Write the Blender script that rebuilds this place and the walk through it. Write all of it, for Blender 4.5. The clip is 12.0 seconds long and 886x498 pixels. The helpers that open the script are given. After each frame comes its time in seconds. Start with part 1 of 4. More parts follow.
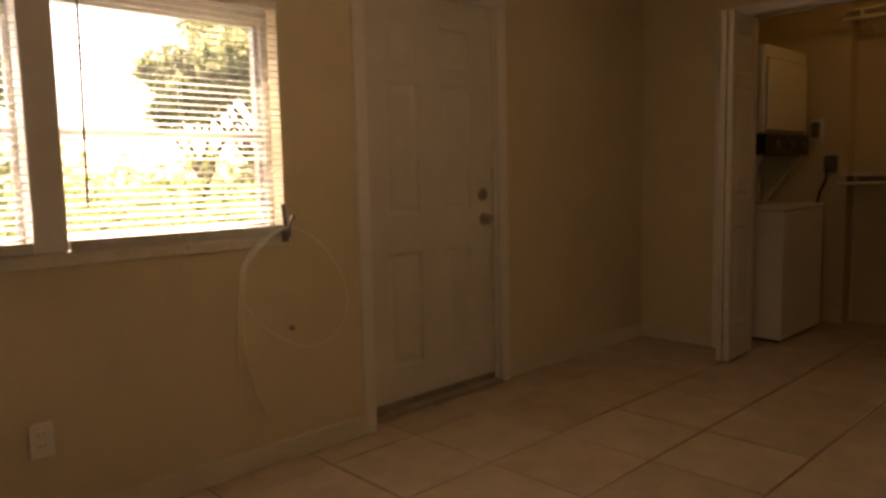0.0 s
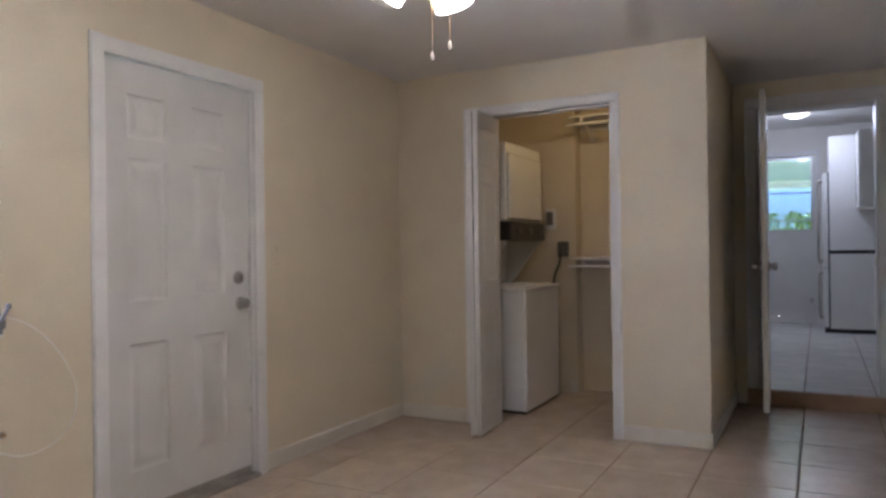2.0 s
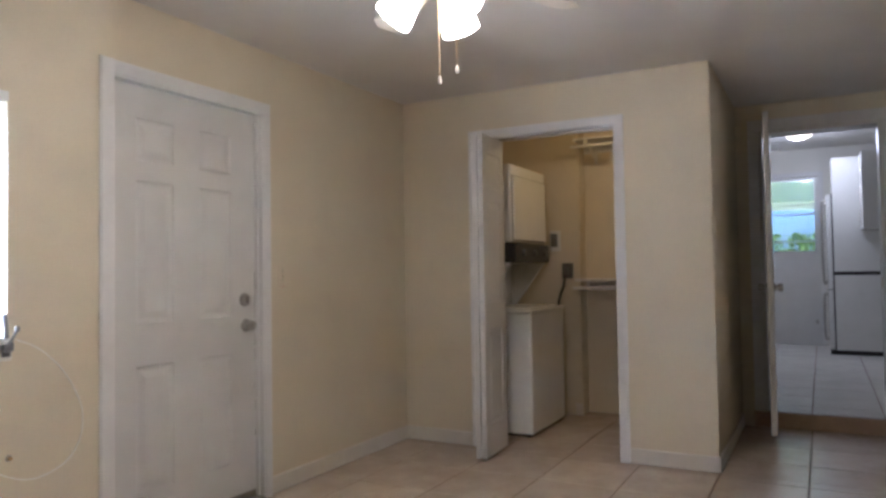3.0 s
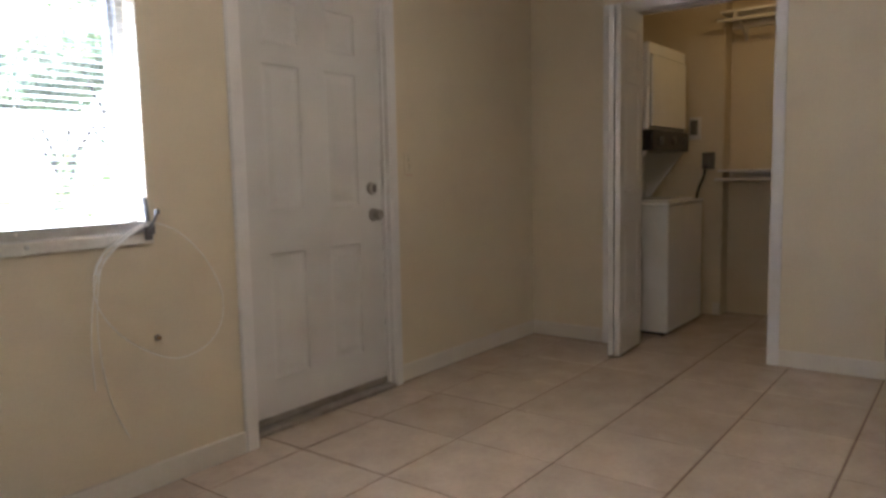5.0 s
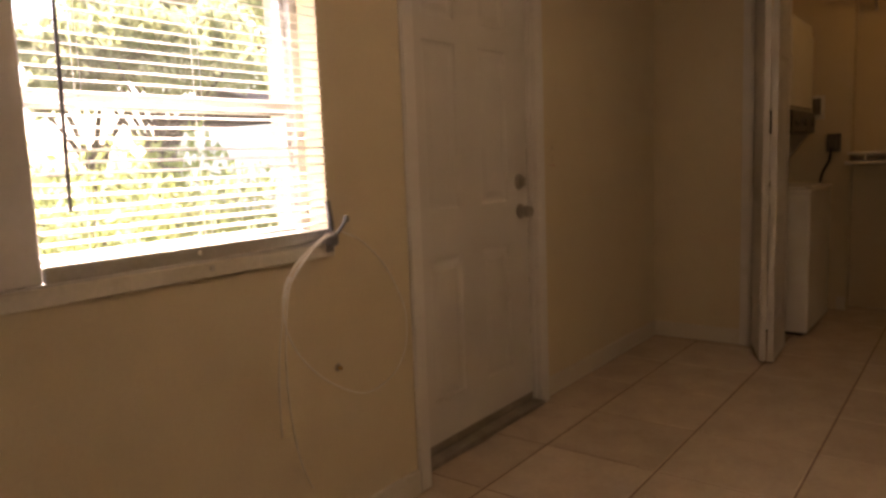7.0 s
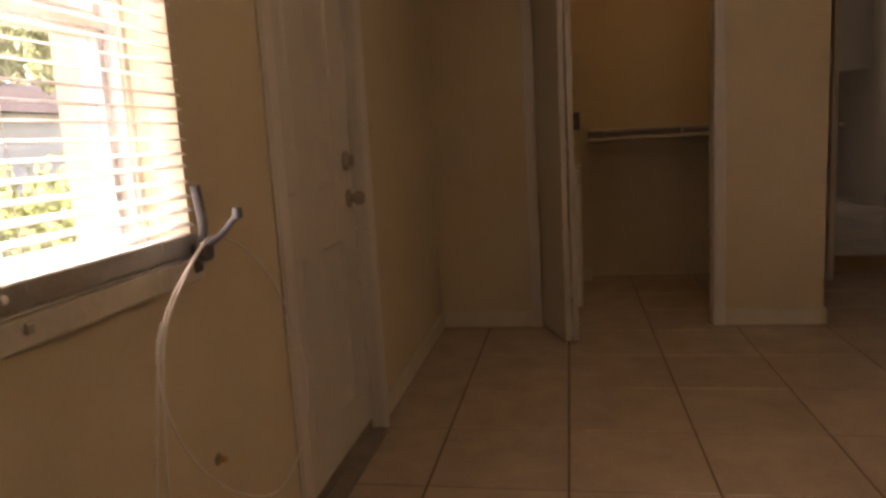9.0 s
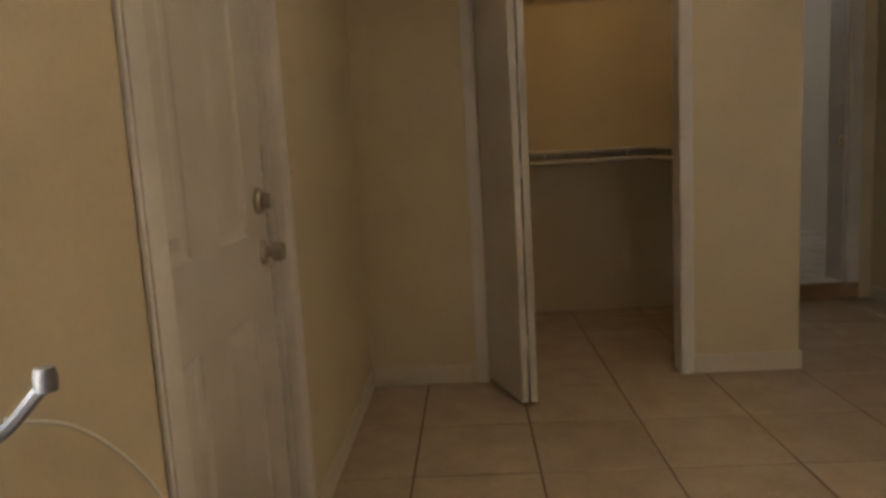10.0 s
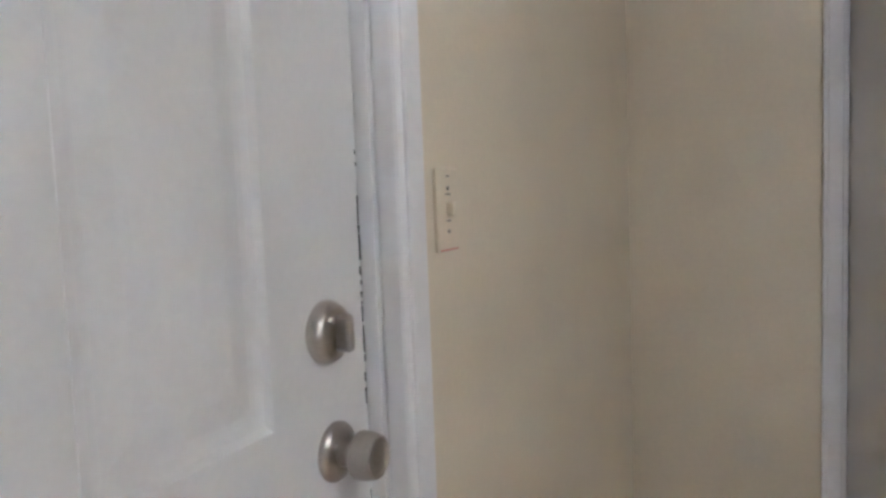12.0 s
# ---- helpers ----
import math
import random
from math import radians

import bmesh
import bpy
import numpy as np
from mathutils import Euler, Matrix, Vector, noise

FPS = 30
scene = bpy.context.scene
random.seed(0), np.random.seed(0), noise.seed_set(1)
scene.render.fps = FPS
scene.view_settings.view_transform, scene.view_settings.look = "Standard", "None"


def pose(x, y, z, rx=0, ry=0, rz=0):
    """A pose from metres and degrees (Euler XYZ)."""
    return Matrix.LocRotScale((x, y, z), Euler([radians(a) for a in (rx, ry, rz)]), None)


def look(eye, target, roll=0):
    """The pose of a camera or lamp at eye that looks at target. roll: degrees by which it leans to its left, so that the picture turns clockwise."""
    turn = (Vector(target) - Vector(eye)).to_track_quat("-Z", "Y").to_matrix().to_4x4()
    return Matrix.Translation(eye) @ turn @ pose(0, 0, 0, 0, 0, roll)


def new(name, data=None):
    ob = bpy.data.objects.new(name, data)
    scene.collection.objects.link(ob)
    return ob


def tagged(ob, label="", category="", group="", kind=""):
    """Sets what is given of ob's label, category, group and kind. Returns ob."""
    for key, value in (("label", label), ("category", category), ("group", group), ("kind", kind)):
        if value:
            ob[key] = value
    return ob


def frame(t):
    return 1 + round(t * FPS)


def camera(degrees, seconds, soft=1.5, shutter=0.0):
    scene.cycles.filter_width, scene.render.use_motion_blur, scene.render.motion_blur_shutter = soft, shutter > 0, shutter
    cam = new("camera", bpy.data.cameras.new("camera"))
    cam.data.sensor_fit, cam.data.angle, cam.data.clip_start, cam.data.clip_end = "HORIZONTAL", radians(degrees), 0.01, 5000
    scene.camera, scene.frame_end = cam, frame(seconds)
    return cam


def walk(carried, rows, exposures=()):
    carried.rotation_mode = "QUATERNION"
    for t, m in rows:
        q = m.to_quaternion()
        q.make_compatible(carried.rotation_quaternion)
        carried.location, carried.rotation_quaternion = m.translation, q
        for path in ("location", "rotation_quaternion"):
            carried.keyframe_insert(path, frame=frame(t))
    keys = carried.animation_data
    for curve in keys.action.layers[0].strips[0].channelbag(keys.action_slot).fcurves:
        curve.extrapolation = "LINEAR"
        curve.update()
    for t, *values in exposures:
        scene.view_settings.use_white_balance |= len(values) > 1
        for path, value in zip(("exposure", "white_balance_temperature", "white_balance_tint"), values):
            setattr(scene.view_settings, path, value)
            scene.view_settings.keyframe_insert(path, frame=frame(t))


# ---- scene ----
cam = camera(64.0, 12.0, 3.0)
PATH = [
    (0.0, (-1.985, -2.632, 1.161), (-0.615, -1.19, 0.955), -1.3),
    (0.5, (-1.969, -2.634, 1.165), (-0.417, -1.383, 1.002), -1.1),
    (1.0, (-1.949, -2.663, 1.181), (-0.289, -1.553, 1.066), -1.2),
    (1.5, (-1.986, -2.657, 1.161), (-0.245, -1.672, 1.121), -1.4),
    (2.0, (-1.946, -2.673, 1.183), (-0.179, -1.737, 1.187), -0.8),
    (2.5, (-1.961, -2.667, 1.192), (-0.185, -1.75, 1.266), -1.0),
    (4.5, (-1.894, -2.64, 1.128), (-0.258, -1.495, 1.017), -1.3),
    (5.0, (-1.844, -2.477, 1.119), (-0.262, -1.272, 0.91), -1.2),
    (5.5, (-1.89, -2.316, 1.138), (-0.332, -1.089, 0.881), -1.3),
    (6.0, (-1.889, -2.12, 1.164), (-0.371, -0.847, 0.893), -1.1),
    (6.5, (-1.935, -1.898, 1.176), (-0.408, -0.632, 0.916), -1.8),
    (8.5, (-1.766, -0.956, 1.117), (0.108, -0.31, 0.85), -2.2),
    (9.0, (-1.609, -0.772, 1.118), (0.333, -0.413, 0.808), -3.3),
    (9.5, (-1.286, -0.604, 1.111), (0.687, -0.455, 0.819), -4.2),
    (10.0, (-0.988, -0.535, 1.163), (0.991, -0.452, 0.884), -3.2),
    (10.5, (-0.68, -0.5, 1.176), (1.301, -0.341, 0.952), -2.3),
    (11.0, (-0.294, -0.505, 1.175), (1.671, -0.162, 1.038), -1.8),
    (11.5, (0.002, -0.463, 1.186), (1.908, 0.131, 1.065), -2.4),
    (12.0, (0.213, -0.426, 1.201), (2.01, 0.436, 1.041), -2.2),
]
EXPOSURES = [
    (0.0, 2.38, 9800, 34),
    (0.5, 2.85, 7100, 27),
    (1.0, 3.66, 5800, 18),
    (1.5, 4.22, 4700, 17),
    (2.0, 4.45, 4650, 22),
    (2.5, 4.54, 4720, 21),
    (4.5, 4.39, 4700, 20),
    (5.0, 3.92, 5100, 20),
    (5.5, 3.67, 5900, 23),
    (6.0, 3.42, 6600, 26),
    (6.5, 3.17, 7700, 35),
    (8.5, 2.43, 8300, 36),
    (9.0, 2.65, 7900, 38),
    (9.5, 3.37, 6300, 29),
    (10.0, 3.45, 6500, 18),
    (10.5, 4.21, 4150, 20),
    (11.0, 4.62, 4180, 21),
    (11.5, 4.77, 4400, 18),
    (12.0, 4.99, 4340, 17),
]
walk(cam, [(t, look(eye, target, roll)) for t, eye, target, roll in PATH], EXPOSURES)

# ---- world, sun and lamps ----
world = bpy.data.worlds.new("sky")
scene.world = world
world.use_nodes = True
wn = world.node_tree.nodes
sky = wn.new("ShaderNodeTexSky")
sky.sky_type = "NISHITA"
sky.sun_disc = False
sky.sun_elevation, sky.sun_rotation = radians(50), radians(8.5)
sky.air_density, sky.dust_density = 1.0, 1.5
world.node_tree.links.new(sky.outputs[0], wn["Background"].inputs[0])
wn["Background"].inputs[1].default_value = 0.15

sun = new("sun", bpy.data.lights.new("sun", "SUN"))
sun.data.energy, sun.data.angle, sun.data.color = 4.8, radians(0.5), (1.0, 0.95, 0.86)
sun.matrix_world = look((1.2, 8, 10), (0, 0, 0))


def lamp(name, place, watts, colour, size):
    ob = new(name, bpy.data.lights.new(name, "POINT"))
    ob.data.energy, ob.data.color, ob.data.shadow_soft_size = watts, colour, size
    ob.location = place
    return ob


WARM = (1.0, 0.80, 0.52)
FAN_W = 0.09
lamp("closet_bulb_light", (3.04, -1.35, 2.31), 0.18, (1.0, 0.62, 0.19), 0.035)
lamp("kitchen_bulb_light", (7.38, -2.465, 2.60), 0.85, (1.0, 0.92, 0.80), 0.08)


# ---- materials ----
def material(name, colour, rough=0.6, metal=0.0, spread=0.08, scale=3.0, grain=60.0, bump=0.06, stain=None, amount=0.0, coat=0.0):
    """A surface with broad and fine variation of its colour, gloss and relief."""
    m = bpy.data.materials.new(name)
    m.use_nodes = True
    t, n = m.node_tree, m.node_tree.nodes
    b = n["Principled BSDF"]
    where = n.new("ShaderNodeNewGeometry")
    wide, fine = n.new("ShaderNodeTexNoise"), n.new("ShaderNodeTexNoise")
    wide.inputs["Scale"].default_value, wide.inputs["Detail"].default_value = scale, 5
    fine.inputs["Scale"].default_value, fine.inputs["Detail"].default_value = grain, 4
    for tex in (wide, fine):
        t.links.new(where.outputs["Position"], tex.inputs["Vector"])
    ramp = n.new("ShaderNodeMapRange")
    ramp.inputs[1].default_value, ramp.inputs[2].default_value = 0.3, 0.7
    ramp.inputs[3].default_value, ramp.inputs[4].default_value = 1 - spread, 1 + spread * 0.6
    t.links.new(wide.outputs[0], ramp.inputs[0])
    grainy = n.new("ShaderNodeMapRange")
    grainy.inputs[1].default_value, grainy.inputs[2].default_value = 0.3, 0.7
    grainy.inputs[3].default_value, grainy.inputs[4].default_value = 1 - spread * 0.5, 1 + spread * 0.3
    t.links.new(fine.outputs[0], grainy.inputs[0])
    mul = n.new("ShaderNodeMath")
    mul.operation = "MULTIPLY"
    t.links.new(ramp.outputs[0], mul.inputs[0])
    t.links.new(grainy.outputs[0], mul.inputs[1])
    mix = n.new("ShaderNodeVectorMath")
    mix.operation = "SCALE"
    mix.inputs[0].default_value = colour
    t.links.new(mul.outputs[0], mix.inputs["Scale"])
    last = mix.outputs[0]
    if stain:
        spots = n.new("ShaderNodeTexNoise")
        spots.inputs["Scale"].default_value, spots.inputs["Detail"].default_value = scale * 2.3, 8
        t.links.new(where.outputs["Position"], spots.inputs["Vector"])
        cut = n.new("ShaderNodeMapRange")
        cut.inputs[1].default_value, cut.inputs[2].default_value = 0.55, 0.75
        cut.inputs[3].default_value, cut.inputs[4].default_value = 0.0, amount
        t.links.new(spots.outputs[0], cut.inputs[0])
        blend = n.new("ShaderNodeMix")
        blend.data_type = "RGBA"
        t.links.new(cut.outputs[0], blend.inputs[0])
        t.links.new(last, blend.inputs[6])
        blend.inputs[7].default_value = (*stain, 1)
        last = blend.outputs[2]
    t.links.new(last, b.inputs["Base Color"])
    gloss = n.new("ShaderNodeMapRange")
    gloss.inputs[3].default_value, gloss.inputs[4].default_value = rough * 0.85, min(1, rough * 1.15)
    t.links.new(wide.outputs[0], gloss.inputs[0])
    t.links.new(gloss.outputs[0], b.inputs["Roughness"])
    b.inputs["Metallic"].default_value = metal
    b.inputs["Coat Weight"].default_value = coat
    if bump:
        relief = n.new("ShaderNodeBump")
        relief.inputs["Strength"].default_value, relief.inputs["Distance"].default_value = bump, 0.004
        t.links.new(fine.outputs[0], relief.inputs["Height"])
        t.links.new(relief.outputs[0], b.inputs["Normal"])
    return m


def varied(m, low, high):
    """Lets every piece of m differ a little in tone."""
    t, n = m.node_tree, m.node_tree.nodes
    b = n["Principled BSDF"]
    source = b.inputs["Base Color"].links[0].from_socket
    info, span, tone = n.new("ShaderNodeObjectInfo"), n.new("ShaderNodeMapRange"), n.new("ShaderNodeVectorMath")
    span.inputs[3].default_value, span.inputs[4].default_value = low, high
    tone.operation = "SCALE"
    t.links.new(info.outputs["Random"], span.inputs[0])
    t.links.new(source, tone.inputs[0])
    t.links.new(span.outputs[0], tone.inputs["Scale"])
    t.links.new(tone.outputs[0], b.inputs["Base Color"])
    return m


def glowing(name, colour, strength):
    m = bpy.data.materials.new(name)
    m.use_nodes = True
    b = m.node_tree.nodes["Principled BSDF"]
    b.inputs["Base Color"].default_value = (0.85, 0.82, 0.75, 1)
    b.inputs["Emission Color"].default_value, b.inputs["Emission Strength"].default_value = (*colour, 1), strength
    b.inputs["Roughness"].default_value = 0.4
    return m


WALL = material("cream_wall_paint", (0.665, 0.583, 0.425), 0.55, spread=0.05, scale=1.6, grain=90, bump=0.12, stain=(0.54, 0.46, 0.34), amount=0.25)
CEIL = material("ceiling_paint", (0.76, 0.73, 0.685), 0.8, spread=0.05, scale=2.0, grain=120, bump=0.35)
KWALL = material("kitchen_wall_paint", (0.76, 0.73, 0.66), 0.6, spread=0.04, scale=2.0, grain=80, bump=0.1)
TRIM = material("white_trim_paint", (0.72, 0.70, 0.675), 0.35, spread=0.05, scale=5, grain=70, bump=0.06, stain=(0.60, 0.56, 0.48), amount=0.25)
BASE = material("off_white_baseboard_paint", (0.68, 0.635, 0.55), 0.4, spread=0.06, scale=4, grain=70, bump=0.08, stain=(0.58, 0.50, 0.38), amount=0.35)
DOORWHITE = material("white_door_paint", (0.64, 0.62, 0.588), 0.36, spread=0.05, scale=4, grain=110, bump=0.05, stain=(0.57, 0.545, 0.495), amount=0.2)
TILE = varied(material("beige_floor_tile", (0.53, 0.435, 0.345), 0.24, spread=0.10, scale=6, grain=45, bump=0.03, stain=(0.42, 0.32, 0.235), amount=0.35), 0.93, 1.05)
KTILE = varied(material("pale_kitchen_tile", (0.72, 0.70, 0.66), 0.2, spread=0.06, scale=6, grain=45, bump=0.03), 0.95, 1.04)
GROUT = material("brown_grout", (0.17, 0.105, 0.07), 0.9, spread=0.25, scale=8, grain=150, bump=0.4)
STEEL = material("brushed_nickel", (0.48, 0.45, 0.41), 0.32, 1.0, spread=0.12, scale=20, grain=200, bump=0.05)
ALU = material("mill_aluminium", (0.62, 0.62, 0.61), 0.42, 0.9, spread=0.15, scale=9, grain=120, bump=0.08)
DARKALU = material("threshold_aluminium", (0.33, 0.295, 0.25), 0.5, 0.3, spread=0.2, scale=12, grain=140, bump=0.15)
SILLPAINT = material("worn_sill_paint", (0.72, 0.69, 0.62), 0.3, spread=0.12, scale=9, grain=80, bump=0.1, stain=(0.45, 0.40, 0.33), amount=0.4)
PULL = material("smoky_plastic_pull", (0.34, 0.30, 0.25), 0.5, spread=0.1, scale=30, grain=200, bump=0.03)
SLAT = material("white_blind_slat", (0.80, 0.79, 0.75), 0.4, spread=0.05, scale=12, grain=90, bump=0.02)
CORD = material("white_blind_cord", (0.80, 0.78, 0.73), 0.5, spread=0.08, scale=30, grain=400, bump=0.1)
WAND = material("clear_grey_wand", (0.16, 0.16, 0.17), 0.25, spread=0.1, scale=15, grain=150, bump=0.02)
CRANK = material("grey_crank_metal", (0.22, 0.22, 0.23), 0.4, 0.6, spread=0.2, scale=25, grain=200, bump=0.1)
ENAMEL = material("white_enamel", (0.80, 0.79, 0.76), 0.25, spread=0.03, scale=4, grain=60, bump=0.01, stain=(0.68, 0.65, 0.58), amount=0.15)
BLACK = material("black_panel", (0.018, 0.017, 0.016), 0.35, spread=0.2, scale=10, grain=100, bump=0.03)
DARKGAP = material("dark_gap", (0.04, 0.035, 0.03), 0.9, spread=0.3, scale=14, grain=90, bump=0.2)
PLASTIC = material("white_plastic", (0.78, 0.77, 0.73), 0.4, spread=0.04, scale=10, grain=90, bump=0.02)
GREYPLASTIC = material("grey_plastic", (0.13, 0.12, 0.11), 0.5, spread=0.15, scale=12, grain=90, bump=0.05)
BRASS = material("polished_brass", (0.72, 0.52, 0.24), 0.25, 1.0, spread=0.1, scale=20, grain=150, bump=0.03)
BLADE = material("cream_fan_blade", (0.74, 0.68, 0.56), 0.4, spread=0.05, scale=5, grain=80, bump=0.03)
SHADE = glowing("lit_frosted_glass", (1.0, 0.80, 0.50), 1.5)
KDOME = glowing("lit_dome_glass", (1.0, 0.70, 0.34), 0.09)
CONCRETE = material("concrete", (0.42, 0.40, 0.37), 0.9, spread=0.2, scale=2, grain=40, bump=0.4)
# stucco tone with the bluish shade behind the kitchen put into it
SHADEBLUE = material("shaded_blue_stucco", (0.34, 0.40, 0.47), 0.9, spread=0.1, scale=1.2, grain=60, bump=0.5)
STUCCO = material("white_stucco", (0.74, 0.72, 0.68), 0.9, spread=0.1, scale=1.2, grain=60, bump=0.5)
ROOF = material("roof_shingle", (0.16, 0.14, 0.13), 0.9, spread=0.3, scale=2, grain=20, bump=0.6)
LAWN = material("lawn_soil", (0.10, 0.14, 0.045), 0.95, spread=0.4, scale=1.5, grain=30, bump=0.8, stain=(0.22, 0.19, 0.10), amount=0.6)
GRASS = material("grass_blade", (0.11, 0.17, 0.04), 0.7, spread=0.4, scale=2.0, grain=20, bump=0)
LEAF = material("broad_leaf", (0.12, 0.155, 0.07), 0.5, spread=0.5, scale=1.5, grain=14, bump=0)
HEDGE = material("hedge_leaf", (0.11, 0.17, 0.035), 0.5, spread=0.5, scale=2.5, grain=14, bump=0)
BARK = material("bark", (0.13, 0.10, 0.075), 0.95, spread=0.3, scale=6, grain=40, bump=0.8)
for leafy, colour in ((LEAF, (0.42, 0.48, 0.26)), (HEDGE, (0.48, 0.55, 0.24)), (GRASS, (0.36, 0.44, 0.14))):
    t = leafy.node_tree
    thin, add = t.nodes.new("ShaderNodeBsdfTranslucent"), t.nodes.new("ShaderNodeMixShader")
    thin.inputs[0].default_value, add.inputs[0].default_value = (*colour, 1), 0.6
    t.links.new(t.nodes["Principled BSDF"].outputs[0], add.inputs[1])
    t.links.new(thin.outputs[0], add.inputs[2])
    t.links.new(add.outputs[0], t.nodes["Material Output"].inputs[0])
RED = material("red_print", (0.55, 0.16, 0.12), 0.6, spread=0.1, scale=10, grain=90, bump=0)

GLASS = bpy.data.materials.new("window_glass")
GLASS.use_nodes = True
g = GLASS.node_tree.nodes["Principled BSDF"]
g.inputs["Transmission Weight"].default_value, g.inputs["Roughness"].default_value, g.inputs["IOR"].default_value = 1.0, 0.0, 1.45
haze, veil = GLASS.node_tree.nodes.new("ShaderNodeBsdfTranslucent"), GLASS.node_tree.nodes.new("ShaderNodeMixShader")
haze.inputs[0].default_value, veil.inputs[0].default_value = (0.78, 0.77, 0.73, 1), 0.004      # thin translucent haze added to imitate glare over the view
GLASS.node_tree.links.new(g.outputs[0], veil.inputs[1])
GLASS.node_tree.links.new(haze.outputs[0], veil.inputs[2])
GLASS.node_tree.links.new(veil.outputs[0], GLASS.node_tree.nodes["Material Output"].inputs[0])


# ---- builders ----
def box(bm, x0, x1, y0, y1, z0, z1, m=None):
    a = bmesh.ops.create_cube(bm, size=1.0)["verts"]
    for v in a:
        v.co = ((x0 + x1) / 2 + v.co.x * (x1 - x0), (y0 + y1) / 2 + v.co.y * (y1 - y0), (z0 + z1) / 2 + v.co.z * (z1 - z0))
        if m:
            v.co = m @ v.co
    return a


def soft_box(x0, x1, y0, y1, z0, z1, edge=0.004, steps=2, m=None):
    bm = bmesh.new()
    box(bm, x0, x1, y0, y1, z0, z1)
    bmesh.ops.bevel(bm, geom=bm.edges[:], offset=edge, segments=steps, affect="EDGES", profile=0.5)
    if m:
        bm.transform(m)
    return bm


def boxes(*rows):
    bm = bmesh.new()
    for r in rows:
        box(bm, *r)
    return bm


def lathe(profile, turns=24, m=None):
    """A turned shape: rows of radius and height round z."""
    bm = bmesh.new()
    rings = [[bm.verts.new((r * math.cos(2 * math.pi * k / turns), r * math.sin(2 * math.pi * k / turns), z)) for k in range(turns)] for r, z in profile]
    for a, b in zip(rings, rings[1:]):
        for k in range(turns):
            bm.faces.new((a[k], a[(k + 1) % turns], b[(k + 1) % turns], b[k]))
    bm.faces.new(rings[0][::-1])
    bm.faces.new(rings[-1])
    bmesh.ops.remove_doubles(bm, verts=bm.verts[:], dist=1e-5)
    bmesh.ops.recalc_face_normals(bm, faces=bm.faces[:])
    if m:
        bm.transform(m)
    return bm


def tube(points, radius, sides=8, bm=None, taper=None):
    bm = bm or bmesh.new()
    pts = [Vector(p) for p in points]
    rings = []
    side = None
    for i, p in enumerate(pts):
        d = (pts[min(i + 1, len(pts) - 1)] - pts[max(i - 1, 0)]).normalized()
        side = side or (d.cross(Vector((0, 0, 1))) if abs(d.z) < 0.9 else d.cross(Vector((1, 0, 0))))
        side = (side - d * side.dot(d)).normalized()
        up = d.cross(side)
        r = radius if taper is None else radius * (1 + (taper - 1) * i / (len(pts) - 1))
        rings.append([bm.verts.new(p + (side * math.cos(a) + up * math.sin(a)) * r) for a in (2 * math.pi * k / sides for k in range(sides))])
    for a, b in zip(rings, rings[1:]):
        for k in range(sides):
            bm.faces.new((a[k], a[(k + 1) % sides], b[(k + 1) % sides], b[k]))
    bm.faces.new(rings[0][::-1])
    bm.faces.new(rings[-1])
    return bm


def spline(points, steps=8):
    """A smooth line through the points."""
    p = [Vector(q) for q in points]
    p = [p[0] * 2 - p[1]] + p + [p[-1] * 2 - p[-2]]
    out = []
    for i in range(1, len(p) - 2):
        for k in range(steps):
            t = k / steps
            out.append(0.5 * (2 * p[i] + (p[i + 1] - p[i - 1]) * t + (2 * p[i - 1] - 5 * p[i] + 4 * p[i + 1] - p[i + 2]) * t * t + (3 * p[i] - p[i - 1] - 3 * p[i + 1] + p[i + 2]) * t ** 3))
    return out + [p[-2]]


def mesh_of(name, bm, mat, smooth=False):
    me = bpy.data.meshes.new(name)
    bmesh.ops.recalc_face_normals(bm, faces=bm.faces[:])
    if smooth:
        for f in bm.faces:
            f.smooth = True
        for e in bm.edges:
            if len(e.link_faces) == 2 and e.calc_face_angle() > radians(40):
                e.smooth = False
    bm.to_mesh(me)
    bm.free()
    me.materials.append(mat)
    return me


def thing(name, label, category, at=None, group="", kind=""):
    ob = new(name)
    ob.matrix_world = at or Matrix()
    return tagged(ob, label, category, group, kind)


def part(name, bm, mat, parent, label="", smooth=False):
    ob = new(name, mesh_of(name, bm, mat, smooth))
    ob.parent = parent
    return tagged(ob, label)


def structure(name, bm, mat, label, category, smooth=False):
    return tagged(new(name, mesh_of(name, bm, mat, smooth)), label, category, kind="structure")


# ---- the room's shell ----
XC, XB, YS, HIGH = 2.440, 3.88, -3.23, 2.41      # closet wall, closet back, south wall, ceiling
XW = -4.3                                        # west end behind the camera
NY = 0.115                                       # outer face of the front wall
FR, SILL, HEAD = -0.470, 0.936, 1.855            # window opening: east edge, bottom, top
YW = -0.112                                      # the window wall stands this much proud of the entrance
structure("wall_north", boxes(
    (XW - 0.15, -2.26, YW, NY, -0.1, HIGH + 0.2), (-2.26, FR, YW, NY, -0.1, SILL), (-2.26, FR, YW, NY, HEAD, HIGH + 0.2),
    (FR, -0.046, YW, NY, -0.1, HIGH + 0.2), (-0.046, 0.930, 0, NY, 2.052, HIGH + 0.2), (0.930, XB + 0.12, 0, NY, -0.1, HIGH + 0.2)),
    WALL, "cream painted wall with windows and entrance door", "wall")
structure("wall_closet", boxes(
    (XC, XC + 0.11, -0.575, 0, -0.1, HIGH), (XC, XC + 0.11, -1.575, -0.575, 2.105, HIGH), (XC, XC + 0.11, -2.105, -1.575, -0.1, HIGH)), WALL, "cream painted closet wall with a doorway", "wall")
structure("wall_hall", boxes((XC + 0.11, XB, -2.105, -1.995, -0.1, HIGH)), WALL, "cream painted wall along the short hall", "wall")
